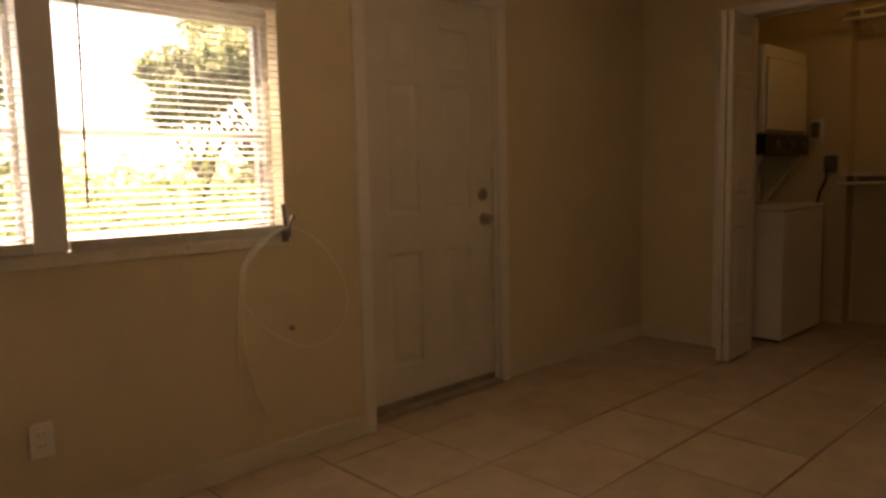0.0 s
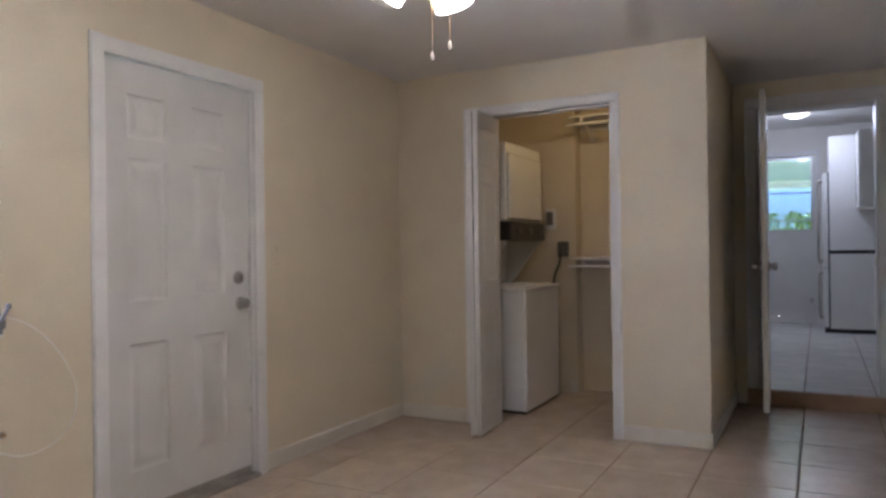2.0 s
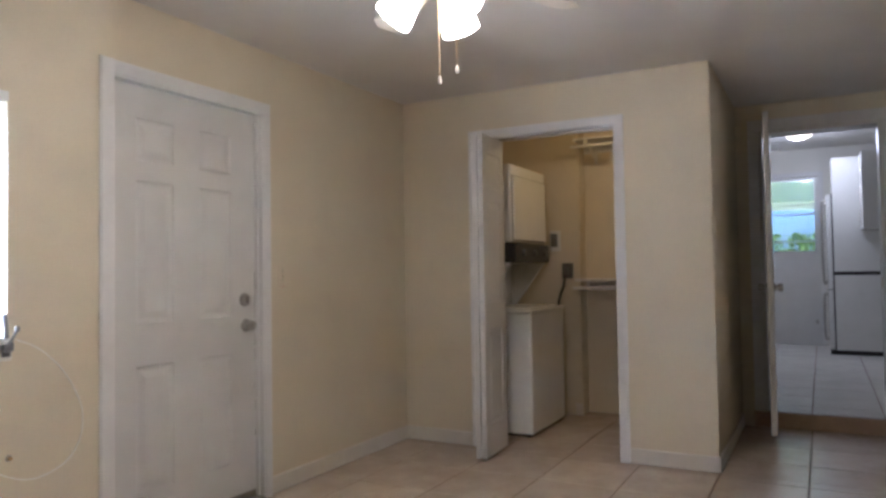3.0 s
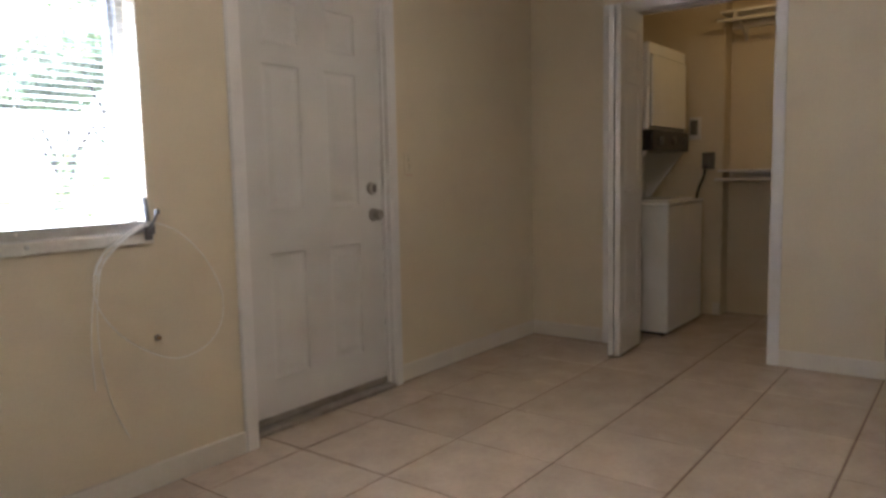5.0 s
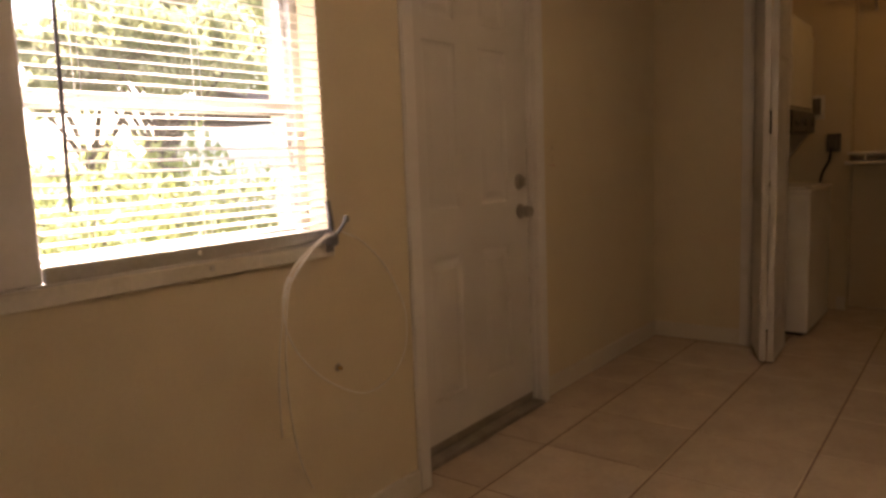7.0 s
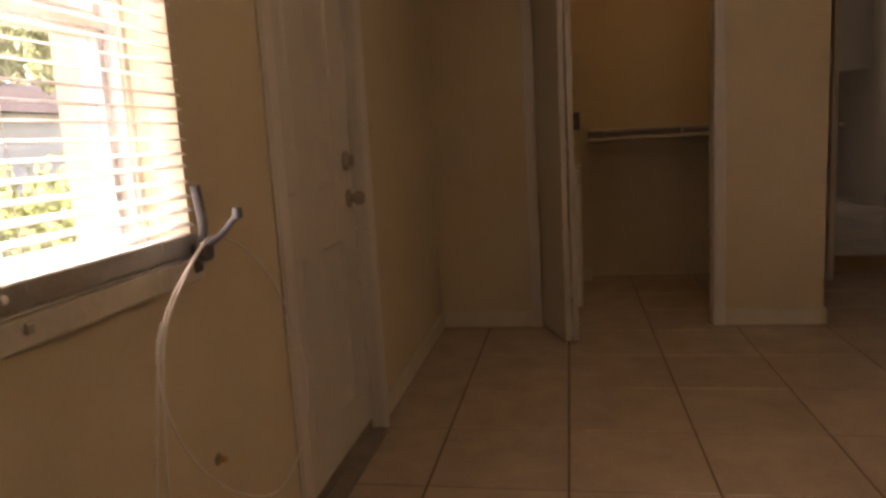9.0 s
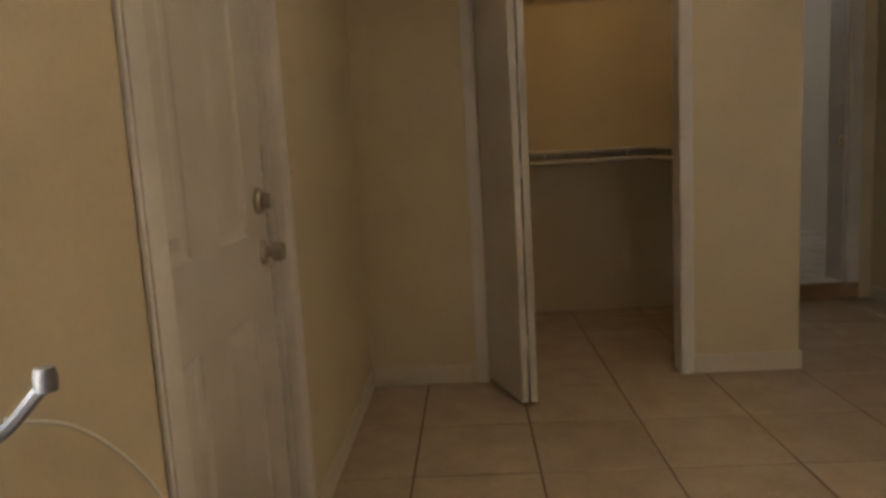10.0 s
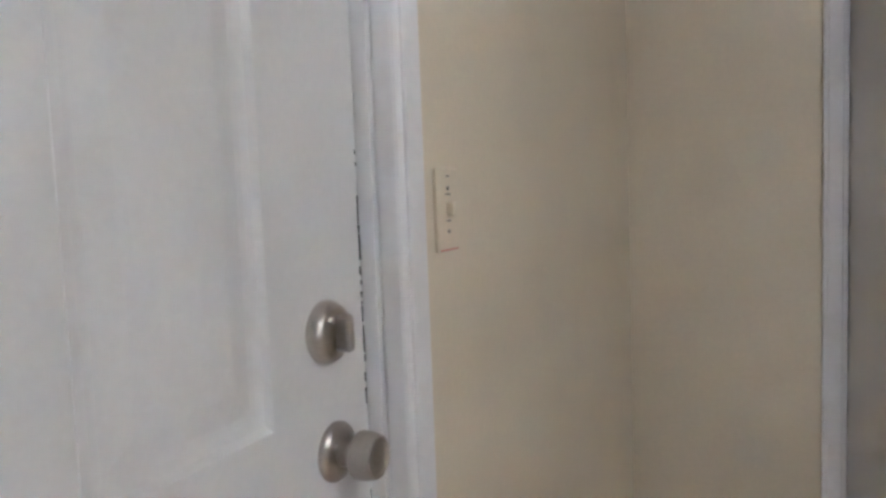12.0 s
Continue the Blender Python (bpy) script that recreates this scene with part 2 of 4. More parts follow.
structure("wall_closet_back", boxes((3.72, XB, -0.91, 0, -0.1, HIGH), (XB, XB + 0.12, -2.105, 0, -0.1, HIGH)), WALL, "cream closet back wall with a jog", "wall")
KD0, KD1, KZ, KTOP = -3.055, -2.275, 0.115, 2.205
structure("wall_kitchen", boxes(
    (XB - 0.02, XB + 0.12, KD1, -2.105, -0.1, HIGH), (XB - 0.02, XB + 0.12, KD0, KD1, KTOP, HIGH), (XB - 0.02, XB + 0.12, YS, KD0, -0.1, HIGH)),
    WALL, "cream wall around the kitchen doorway", "wall")
structure("wall_south", boxes((XW - 0.15, XB + 0.12, YS - 0.12, YS, -0.1, HIGH + 0.2)), WALL, "plain cream painted wall", "wall")
structure("wall_west", boxes((XW - 0.15, XW, YS, 0, -0.1, HIGH + 0.2)), WALL, "plain cream painted wall", "wall")
structure("ceiling", boxes((XW, XB + 0.12, YS, 0, HIGH, HIGH + 0.12)), CEIL, "white painted ceiling", "ceiling")
floor = structure("floor", boxes((XW, XB - 0.02, YS, 0, -0.1, -0.004), (XC, XB, -2.0, 0, -0.1, -0.0041)), GROUT, "beige ceramic tile floor with brown grout", "floor")

# kitchen shell
KX, KN, KS, KH = 8.98, -1.6, -4.1, 2.80
structure("wall_kitchen_east", boxes((KX, KX + 0.15, KS, -2.645, 0, KH), (KX, KX + 0.15, -2.645, -2.005, 2.42, KH), (KX, KX + 0.15, -2.005, KN, 0, KH)), KWALL, "pale kitchen wall around the back door", "wall")
structure("wall_kitchen_north", boxes((XB + 0.12, KX + 0.15, KN, KN + 0.12, 0, KH)), KWALL, "pale kitchen wall", "wall")
structure("wall_kitchen_south", boxes((XB + 0.12, KX + 0.15, KS - 0.12, KS, 0, KH)), KWALL, "pale kitchen wall", "wall")
structure("wall_kitchen_west", boxes((XB + 0.12, XB + 0.2, KD1 + 0.02, KN, 0, KH), (XB + 0.12, XB + 0.2, KS, KD0 - 0.02, 0, KH), (XB + 0.12, XB + 0.2, KD0 - 0.02, KD1 + 0.02, KTOP + 0.02, KH)), KWALL, "pale kitchen wall beside the doorway", "wall")
structure("ceiling_kitchen", boxes((XB + 0.12, KX + 0.15, KS, KN, KH, KH + 0.1)), CEIL, "white kitchen ceiling", "ceiling")
kfloor = structure("floor_kitchen", boxes((XB + 0.12, KX + 0.15, KS, KN, -0.1, KZ - 0.004), (XB - 0.012, XB + 0.12, KD0, KD1, -0.1, KZ - 0.004)), GROUT, "pale tile kitchen floor, one step up", "floor")
structure("step_riser", soft_box(XB - 0.034, XB - 0.0125, KD0 - 0.09, KD1 + 0.09, 0, KZ - 0.006, 0.003), material("tan_step_tile", (0.40, 0.27, 0.17), 0.45, spread=0.15, scale=7, grain=60, bump=0.1), "tan tiled step up to the kitchen", "step")

# baseboards
def baseboard(name, x0, x1, y0, y1):
    bm = soft_box(x0, x1, y0, y1, 0.0, 0.092, 0.005)
    structure(name, bm, BASE, "off-white painted baseboard", "baseboard")


baseboard("baseboard", XW, -0.110, YW - 0.014, YW)
baseboard("baseboard", 0.992, XC, -0.014, 0)
baseboard("baseboard", XC - 0.014, XC, -0.527, -0.014)
baseboard("baseboard", XC - 0.014, XC, -2.105, -1.598)
baseboard("baseboard", XC - 0.014, XB - 0.034, -2.119, -2.105)
baseboard("baseboard", XW, XB - 0.034, YS, YS + 0.014)
baseboard("baseboard", 3.706, 3.72, -0.91, -0.85)


# ---- doors ----
def casing(name, label, m, x0, x1, top, wide, thick=0.018, low=0.0):
    """Flat moulding round an opening that lies in the plane y = 0 of m, facing -y."""
    ob = thing(name, label, "trim", m, kind="structure")
    for nm, b in (("side_casing", (x0 - wide, x0, low, top)), ("side_casing", (x1, x1 + wide, low, top)), ("head_casing", (x0 - wide, x1 + wide, top + 0.0005, top + wide))):
        bm = soft_box(b[0], b[1], -thick, 0, b[2], b[3], 0.005)
        part(nm, bm, TRIM, ob)
        inner = soft_box(b[0] + 0.012, b[1] - 0.012, -thick - 0.004, -thick + 0.002, b[2] + (0.012 if nm == "head_casing" else 0), b[3] - 0.012, 0.003)
        part("moulding", inner, TRIM, ob)
    return ob


def panelled(name, parent, w, h, thick, panels, mat, label="", flat_back=False):
    """A moulded slab in x, z with its face at y = 0 towards -y; each panel is a sunk groove round a raised field."""
    xs = sorted({0, w, *(v for p in panels for v in p[:2])})
    zs = sorted({0, h, *(v for p in panels for v in p[2:])})
    bm = bmesh.new()
    for a, b in zip(xs, xs[1:]):
        for c, d in zip(zs, zs[1:]):
            if not any(p[0] <= a and b <= p[1] and p[2] <= c and d <= p[3] for p in panels):
                for y, way in ((0, 1), (thick, -1)):
                    q = [bm.verts.new((x, y, z)) for x, z in ((a, c), (b, c), (b, d), (a, d))]
                    bm.faces.new(q[::way])
    for a, b, c, d in panels:
        if flat_back:
            bm.faces.new([bm.verts.new((x, thick, z)) for x, z in ((a, d), (b, d), (b, c), (a, c))])
        for y, s in ((0, 1),) if flat_back else ((0, 1), (thick, -1)):
            loops = []
            for inset, deep in ((0, 0), (0.006, 0.006), (0.016, 0.008), (0.024, 0.008), (0.050, 0.0018), (0.054, 0.0018)):
                loops.append([bm.verts.new((x, y + s * deep, z)) for x, z in ((a + inset, c + inset), (b - inset, c + inset), (b - inset, d - inset), (a + inset, d - inset))])
            for p, q in zip(loops, loops[1:]):
                for k in range(4):
                    bm.faces.new((p[k], p[(k + 1) % 4], q[(k + 1) % 4], q[k]))
            bm.faces.new(loops[-1])
    for q in (((0, 0), (0, h)), ((w, 0), (w, h)), ((0, 0), (w, 0)), ((0, h), (w, h))):
        (a, c), (b, d) = q
        bm.faces.new([bm.verts.new(v) for v in ((a, 0, c), (b, 0, d), (b, thick, d), (a, thick, c))])
    bmesh.ops.remove_doubles(bm, verts=bm.verts[:], dist=1e-4)
    return part(name, bm, mat, parent, label)


def six_panels(w, h):
    st, mid = 0.170 * w / 0.915, 0.155 * w / 0.915
    a, b = st, (w - mid) / 2
    rows = ((0.20, 0.765), (0.958, 1.600), (1.690, 1.885))
    return [(x0, x1, z0 * h / 2.03, z1 * h / 2.03) for x0, x1 in ((a, b), (w - b, w - a)) for z0, z1 in rows]


def knob_parts(parent, x, z, y, side, mat=None):
    """A round knob with its rosette on the face at y, sticking out towards side (-1 or 1)."""
    m = Matrix.Translation((x, y, z)) @ Matrix.Rotation(radians(90 if side < 0 else -90), 4, "X")
    part("rosette", lathe(((0.001, 0), (0.033, 0), (0.033, 0.004), (0.029, 0.009), (0.020, 0.011), (0.001, 0.011)), 28, m), mat or STEEL, parent, "nickel rosette", True)
    part("knob", lathe(((0.016, 0.011), (0.0145, 0.018), (0.016, 0.024), (0.0225, 0.029), (0.0265, 0.033), (0.0262, 0.043), (0.0245, 0.052), (0.0225, 0.0565), (0.020, 0.057), (0.018, 0.055), (0.008, 0.054), (0.001, 0.054)), 28, m), mat or STEEL, parent, "nickel door knob", True)


entrance = thing("door_1", "closed white six-panel entrance door with scuffed edge", "door", kind="structure")
slab = panelled("door_slab", entrance, 0.915, 2.02, 0.04, six_panels(0.915, 2.02), DOORWHITE)
slab.location = (0.0, 0.018, 0.022)
knob_parts(entrance, 0.845, 0.921, 0.018, -1)
m = Matrix.Translation((0.836, 0.018, 1.056)) @ Matrix.Rotation(radians(90), 4, "X")
part("deadbolt", lathe(((0.001, 0), (0.034, 0), (0.034, 0.006), (0.030, 0.014), (0.026, 0.017), (0.001, 0.017)), 28, m), STEEL, entrance, "nickel deadbolt rose", True)
part("thumb_turn", soft_box(0.830, 0.842, -0.018, 0.002, 1.036, 1.076, 0.004), STEEL, entrance, "nickel thumb turn")
part("latch_plate", soft_box(0.9125, 0.917, 0.022, 0.054, 0.885, 0.945, 0.001), STEEL, entrance)
jamb = boxes((-0.0455, -0.003, 0.0005, 0.11, 0.021, 2.047), (0.918, 0.9295, 0.0, 0.11, 0.021, 2.047), (-0.0455, 0.9295, 0.0, 0.11, 2.0475, 2.0515))
part("jamb", jamb, TRIM, entrance)
part("stop", boxes((-0.0028, 0.012, 0.060, 0.075, 0.021, 2.046), (0.903, 0.9178, 0.060, 0.075, 0.021, 2.046)), TRIM, entrance)
part("threshold", soft_box(-0.0400, 0.9235, -0.045, 0.11, 0, 0.020, 0.004), DARKALU, entrance, "worn dark metal threshold")
part("door_sweep", soft_box(0.004, 0.911, 0.012, 0.0175, 0.0215, 0.055, 0.002), DARKALU, entrance, "worn brown door sweep")
rng = random.Random(4)


def flake(bm, x, z, wide, high, y):
    """A thin ragged patch where the paint has come off."""
    rows = [(x - wide * rng.uniform(0.3, 0.6), x + wide * rng.uniform(0.3, 0.6), z + high * k / 3) for k in range(4)]
    front = [[bm.verts.new((v, y - 0.0004, h)) for v in (a, b)] for a, b, h in rows]
    rear = [[bm.verts.new((v, y, h)) for v in (a, b)] for a, b, h in rows]
    for p, q, u, w in zip(front, front[1:], rear, rear[1:]):
        bm.faces.new((p[0], p[1], q[1], q[0]))
        bm.faces.new((p[0], q[0], w[0], u[0]))
        bm.faces.new((p[1], u[1], w[1], q[1]))
    bm.faces.new((front[0][0], rear[0][0], rear[0][1], front[0][1]))
    bm.faces.new((front[-1][0], front[-1][1], rear[-1][1], rear[-1][0]))


chips = bmesh.new()
z = 0.955
while z < 1.205:
    high = rng.choice((rng.uniform(0.004, 0.010), rng.uniform(0.015, 0.034)))
    flake(chips, 0.9130 + rng.gauss(0, 0.0006), z, rng.uniform(0.0018, 0.0042), high, 0.0179)
    if rng.random() < 0.4:
        flake(chips, 0.9120, z + high * 0.9, 0.0046, rng.uniform(0.002, 0.004), 0.0174)
    z += high + rng.choice((rng.uniform(0.001, 0.005), rng.uniform(0.006, 0.016)))
for z, high in ((0.335, 0.03), (0.47, 0.05), (0.585, 0.02), (0.66, 0.012), (0.73, 0.06), (0.805, 0.045), (0.862, 0.012), (1.235, 0.004), (1.248, 0.005)):
    flake(chips, 0.9132 + rng.gauss(0, 0.0005), z, rng.uniform(0.0012, 0.0028), high, 0.0179)
part("paint_chips", chips, DARKGAP, entrance, "dark chipped paint along the door edge")
# dark filler strip stands for the shade in the door's edge gap
part("edge_gap_shade", boxes((0.9155, 0.9178, 0.030, 0.04, 0.03, 2.04)), GREYPLASTIC, entrance)
entry = thing("door_trim", "white painted casing of the entrance door", "trim", kind="structure")
part("side_casing", soft_box(-0.109, -0.0400, YW - 0.008, YW, 0, 2.084, 0.003), TRIM, entry)
part("side_return", boxes((-0.0458, -0.0400, YW + 0.0005, 0.0, 0, 2.084)), TRIM, entry)
part("side_casing", soft_box(0.924, 0.990, -0.034, 0, 0, 2.040, 0.006), TRIM, entry)
part("head_casing", soft_box(-0.0395, 0.990, -0.034, 0, 2.0405, 2.112, 0.006), TRIM, entry)
part("moulding", soft_box(-0.102, -0.047, YW - 0.012, YW - 0.007, 0.002, 2.076, 0.002), TRIM, entry)
part("moulding", soft_box(0.936, 0.978, -0.039, -0.032, 0.002, 2.038, 0.003), TRIM, entry)
part("moulding", soft_box(-0.028, 0.978, -0.039, -0.032, 2.052, 2.100, 0.003), TRIM, entry)

# closet doorway: casing, jambs and bifold leaves
turned = Matrix.Translation((XC, 0, 0)) @ Matrix.Rotation(radians(-90), 4, "Z")
casing("closet_trim", "white painted casing of the closet doorway", turned, 0.590, 1.535, 2.088, 0.062)
structure("closet_jamb", boxes((XC, XC + 0.11, -0.590, -0.5755, 0, 2.1045), (XC, XC + 0.11, -1.5745, -1.535, 0, 2.1045), (XC, XC + 0.11, -1.5345, -0.5905, 2.088, 2.1045)), TRIM, "white closet door jamb", "trim")
structure("bifold_track", boxes((XC + 0.03, XC + 0.055, -1.530, -0.60, 2.068, 2.0875)), STEEL, "metal bifold door track", "track")
bifold = thing("bifold_door", "folded white moulded bifold closet door, pushed open", "door")


def leaf(name, a, b, flat_back):
    a, b = Vector(a), Vector(b)
    w = (b - a).length
    ob = panelled(name, bifold, w, 2.045, 0.030, [(0.07, w - 0.07, 0.20, 0.80), (0.07, w - 0.07, 0.97, 1.62), (0.07, w - 0.07, 1.70, 1.93)], DOORWHITE, flat_back=flat_back)
    d = b - a
    ob.matrix_local = Matrix.Translation((a.x, a.y, 0.018)) @ Matrix.Rotation(math.atan2(d.y, d.x), 4, "Z")
    return ob


leaf("leaf", (2.078, -0.755), (2.455, -0.615), True)
leaf("leaf", (2.078, -0.794), (2.466, -0.772), False)
for z in (0.25, 1.02, 1.80):
    part("hinge", boxes((2.088, 2.104, -0.7635, -0.7555, z, z + 0.07)), TRIM, bifold)
part("pivot_pin", boxes((2.442, 2.452, -0.603, -0.593, 2.062, 2.085), (2.442, 2.452, -0.603, -0.593, 0.0, 0.02)), STEEL, bifold)

# kitchen doorway
turned = Matrix.Translation((XB - 0.02, 0, 0)) @ Matrix.Rotation(radians(-90), 4, "Z")
casing("kitchen_trim", "white painted casing of the kitchen doorway", turned, -KD1, -KD0, KTOP, 0.085, low=KZ + 0.002)
structure("kitchen_jamb", boxes((XB - 0.0195, XB + 0.2, KD1 - 0.018, KD1 - 0.0005, KZ, KTOP - 0.0005), (XB - 0.0195, XB + 0.2, KD0 + 0.0005, KD0 + 0.018, KZ, KTOP - 0.0005), (XB - 0.0195, XB + 0.2, KD0 + 0.0185, KD1 - 0.0185, KTOP - 0.018, KTOP - 0.0005)), TRIM, "white kitchen door jamb", "trim")
structure("strike_plate", boxes((XB + 0.01, XB + 0.04, KD0 + 0.0185, KD0 + 0.021, 1.03, 1.10)), BRASS, "small brass strike plate on the jamb", "strike plate")
swing = thing("door_2", "white flush kitchen door standing wide open", "door", kind="structure")
swing.matrix_world = Matrix.Translation((XB - 0.025, KD1 - 0.03, 0.095)) @ Matrix.Rotation(radians(183), 4, "Z")
part("door_slab", soft_box(0, 0.745, 0, 0.036, 0, 2.11, 0.002), DOORWHITE, swing)
knob_parts(swing, 0.685, 0.955, 0.0, -1)
knob_parts(swing, 0.685, 0.955, 0.036, 1)
for z in (0.2, 1.0, 1.8):
    part("hinge", boxes((-0.012, 0.03, 0.0365, 0.039, z, z + 0.09)), BRASS, swing, "brass hinge")


# ---- window, blinds and cords ----
window = thing("window_1", "twin awning window in a plain aluminium frame", "window", kind="structure")
F0, F1, M0, M1, Z0, Z1 = -2.26, FR, -1.383, -1.280, SILL, HEAD
part("window_frame", boxes((F0, F1, -0.034, 0.041, Z0, Z0 + 0.035), (F0, F1, -0.034, 0.041, Z1 - 0.075, Z1), (F0, F0 + 0.03, -0.034, 0.041, Z0 + 0.035, Z1 - 0.075), (F1 - 0.03, F1, -0.034, 0.041, Z0 + 0.035, Z1 - 0.075)), ALU, window)
part("sill_apron", soft_box(F0 - 0.02, F1 + 0.010, -0.128, YW - 0.0005, Z0 - 0.040, Z0, 0.003), SILLPAINT, window, "marked white sill edge")
part("sill_clip", soft_box(-0.893, -0.879, -0.134, -0.1285, Z0 - 0.022, Z0 - 0.008, 0.002), ALU, window, "small metal clip on the sill edge")
part("mullion", soft_box(M0, M1, -0.118, -0.0345, Z0 + 0.0065, Z1 - 0.0005, 0.005), TRIM, window, "wide white mullion")
part("mullion_post", boxes((M0 + 0.004, M1 - 0.004, -0.034, 0.10, Z0 + 0.0352, Z1 - 0.0752)), ALU, window)
part("window_sill", soft_box(F0 + 0.001, F1 - 0.001, -0.128, -0.0345, Z0 + 0.0005, Z0 + 0.006, 0.002), ALU, window, "marked aluminium sill")
for k, (a, b) in enumerate(((F0 + 0.03, M0), (M1, F1 - 0.03))):
    for c, d in ((Z0 + 0.035, 1.326), (1.342, Z1 - 0.075)):
        bm = boxes((a, b, -0.009, 0.021, c, c + 0.013), (a, b, -0.009, 0.021, d - 0.013, d), (a, a + 0.016, -0.009, 0.021, c + 0.013, d - 0.013), (b - 0.016, b, -0.009, 0.021, c + 0.013, d - 0.013))
        sash = part("sash", bm, ALU, window)
        pane = part("pane", boxes((a + 0.016, b - 0.016, 0.004, 0.008, c + 0.013, d - 0.013)), GLASS, sash)
        pane.visible_shadow = False
    part("meeting_rail", boxes((a, b, -0.017, 0.031, 1.326, 1.342)), ALU, window)


def blind(x0, x1):
    ob = thing("mini_blind", "white mini blind, lowered with its slats open", "blind", group="blinds of the twin window")
    w = x1 - x0
    part("headrail", soft_box(x0, x1, -0.128, -0.096, 1.818, 1.852, 0.003), SLAT, ob)
    # the aluminium grey here carries the shade on the rail's room side
    part("bottom_rail", soft_box(x0, x1, -0.126, -0.098, 0.9425, 0.979, 0.004), ALU, ob, "bottom rail, its shade put into a grey metal colour")
    bm = bmesh.new()
    prev = None
    for k in range(7):
        u = k / 6 - 0.5
        y, z = u * 0.028, 0.0024 * (1 - 4 * u * u)
        cur = [bm.verts.new((sx * w / 2, y, z)) for sx in (-1, 1)] + [bm.verts.new((sx * w / 2, y, z - 0.0007)) for sx in (-1, 1)]
        if prev:
            bm.faces.new((prev[0], prev[1], cur[1], cur[0]))
            bm.faces.new((prev[2], cur[2], cur[3], prev[3]))
        prev = cur
    me = mesh_of("slat", bm, SLAT, True)
    r = random.Random(int(abs(x0) * 100))
    z = 0.996
    while z < 1.812:
        s = new("slat", me)
        s.parent = ob
        s.matrix_local = Matrix.Translation(((x0 + x1) / 2, -0.112, z)) @ Euler((radians(11 + r.gauss(0, 1.2)), radians(r.gauss(0, 0.12)), 0)).to_matrix().to_4x4()
        z += 0.0245
    for x in (x0 + 0.11, (x0 + x1) / 2, x1 - 0.11):
        for y in (-0.1262, -0.0978):
            part("ladder_cord", tube([(x, y, 0.965), (x, y, 1.40), (x, y, 1.825)], 0.0008, 5), CORD, ob)
    part("rail_button", lathe(((0.001, 0), (0.006, 0), (0.005, 0.004), (0.001, 0.005)), 12, Matrix.Translation((x1 - 0.44, -0.126, 0.962)) @ Matrix.Rotation(radians(90), 4, "X")), SLAT, ob, "small white cord button", True)
    return ob


right_blind = blind(-1.278, -0.474)
left_blind = blind(-2.255, -1.386)
part("tilt_wand", tube(spline([(-1.207, -0.134, 1.824), (-1.210, -0.137, 1.6), (-1.220, -0.136, 1.090)]), 0.0042, 6), WAND, right_blind, "dark tilt wand")

crank = thing("window_crank", "grey metal window crank with folding handle", "crank")
part("mount", soft_box(-0.498, -0.464, -0.1295, -0.1125, 0.908, 0.958, 0.005), CRANK, crank)
part("gear_case", soft_box(-0.502, -0.466, -0.156, -0.130, 0.928, 0.966, 0.010), CRANK, crank)
part("crank_arm", tube(spline([(-0.488, -0.140, 0.955), (-0.496, -0.152, 0.995), (-0.502, -0.148, 1.062)]), 0.0085, 8), CRANK, crank, "", True)
part("crank_handle", tube(spline([(-0.488, -0.146, 0.955), (-0.492, -0.178, 0.972), (-0.496, -0.216, 1.008)]), 0.0055, 8), CRANK, crank, "", True)
part("crank_tip", lathe(((0.001, 0), (0.008, 0), (0.009, 0.010), (0.007, 0.018), (0.001, 0.018)), 12, Matrix.Translation((-0.496, -0.217, 1.003))), CRANK, crank, "", True)

cord = thing("blind_cord", "white lift cords looped over the window crank", "cord")


def strand(name, points, r=0.0022):
    part(name, tube(spline(points), r, 7), CORD, cord, "", True)


strand("cord_loop", [(-0.474, -0.160, 0.972), (-0.522, -0.170, 0.972), (-0.592, -0.174, 0.940), (-0.662, -0.174, 0.890), (-0.707, -0.176, 0.82), (-0.714, -0.190, 0.73), (-0.675, -0.205, 0.64), (-0.590, -0.218, 0.555), (-0.460, -0.222, 0.490), (-0.335, -0.220, 0.51), (-0.265, -0.216, 0.58), (-0.245, -0.208, 0.68), (-0.270, -0.198, 0.77), (-0.322, -0.188, 0.86), (-0.397, -0.176, 0.935), (-0.470, -0.164, 0.972)])
strand("cord_strand", [(-0.477, -0.156, 0.968), (-0.532, -0.166, 0.962), (-0.607, -0.168, 0.915), (-0.667, -0.170, 0.860), (-0.694, -0.170, 0.77), (-0.702, -0.163, 0.62), (-0.682, -0.148, 0.46), (-0.642, -0.128, 0.32), (-0.582, -0.108, 0.20)])
strand("cord_strand", [(-0.477, -0.150, 0.967), (-0.552, -0.160, 0.945), (-0.632, -0.164, 0.885), (-0.687, -0.166, 0.82), (-0.712, -0.164, 0.72), (-0.722, -0.153, 0.58), (-0.712, -0.138, 0.42)])
part("cord_joiner", tube([(-0.677, -0.172, 0.868), (-0.694, -0.173, 0.845), (-0.704, -0.174, 0.815)], 0.006, 8, taper=0.7), PLASTIC, cord, "clear plastic cord joiner", True)

jack = thing("cable_jack", "small metal cable connector stub in the wall", "connector")
m = Matrix.Translation((-0.462, YW, 0.551)) @ Matrix.Rotation(radians(90), 4, "X")
part("flange", lathe(((0.001, 0), (0.012, 0), (0.011, 0.003), (0.001, 0.003)), 14, m), DARKALU, jack)
part("stub", lathe(((0.001, 0.003), (0.006, 0.003), (0.006, 0.016), (0.001, 0.016)), 8, m), BRASS, jack)


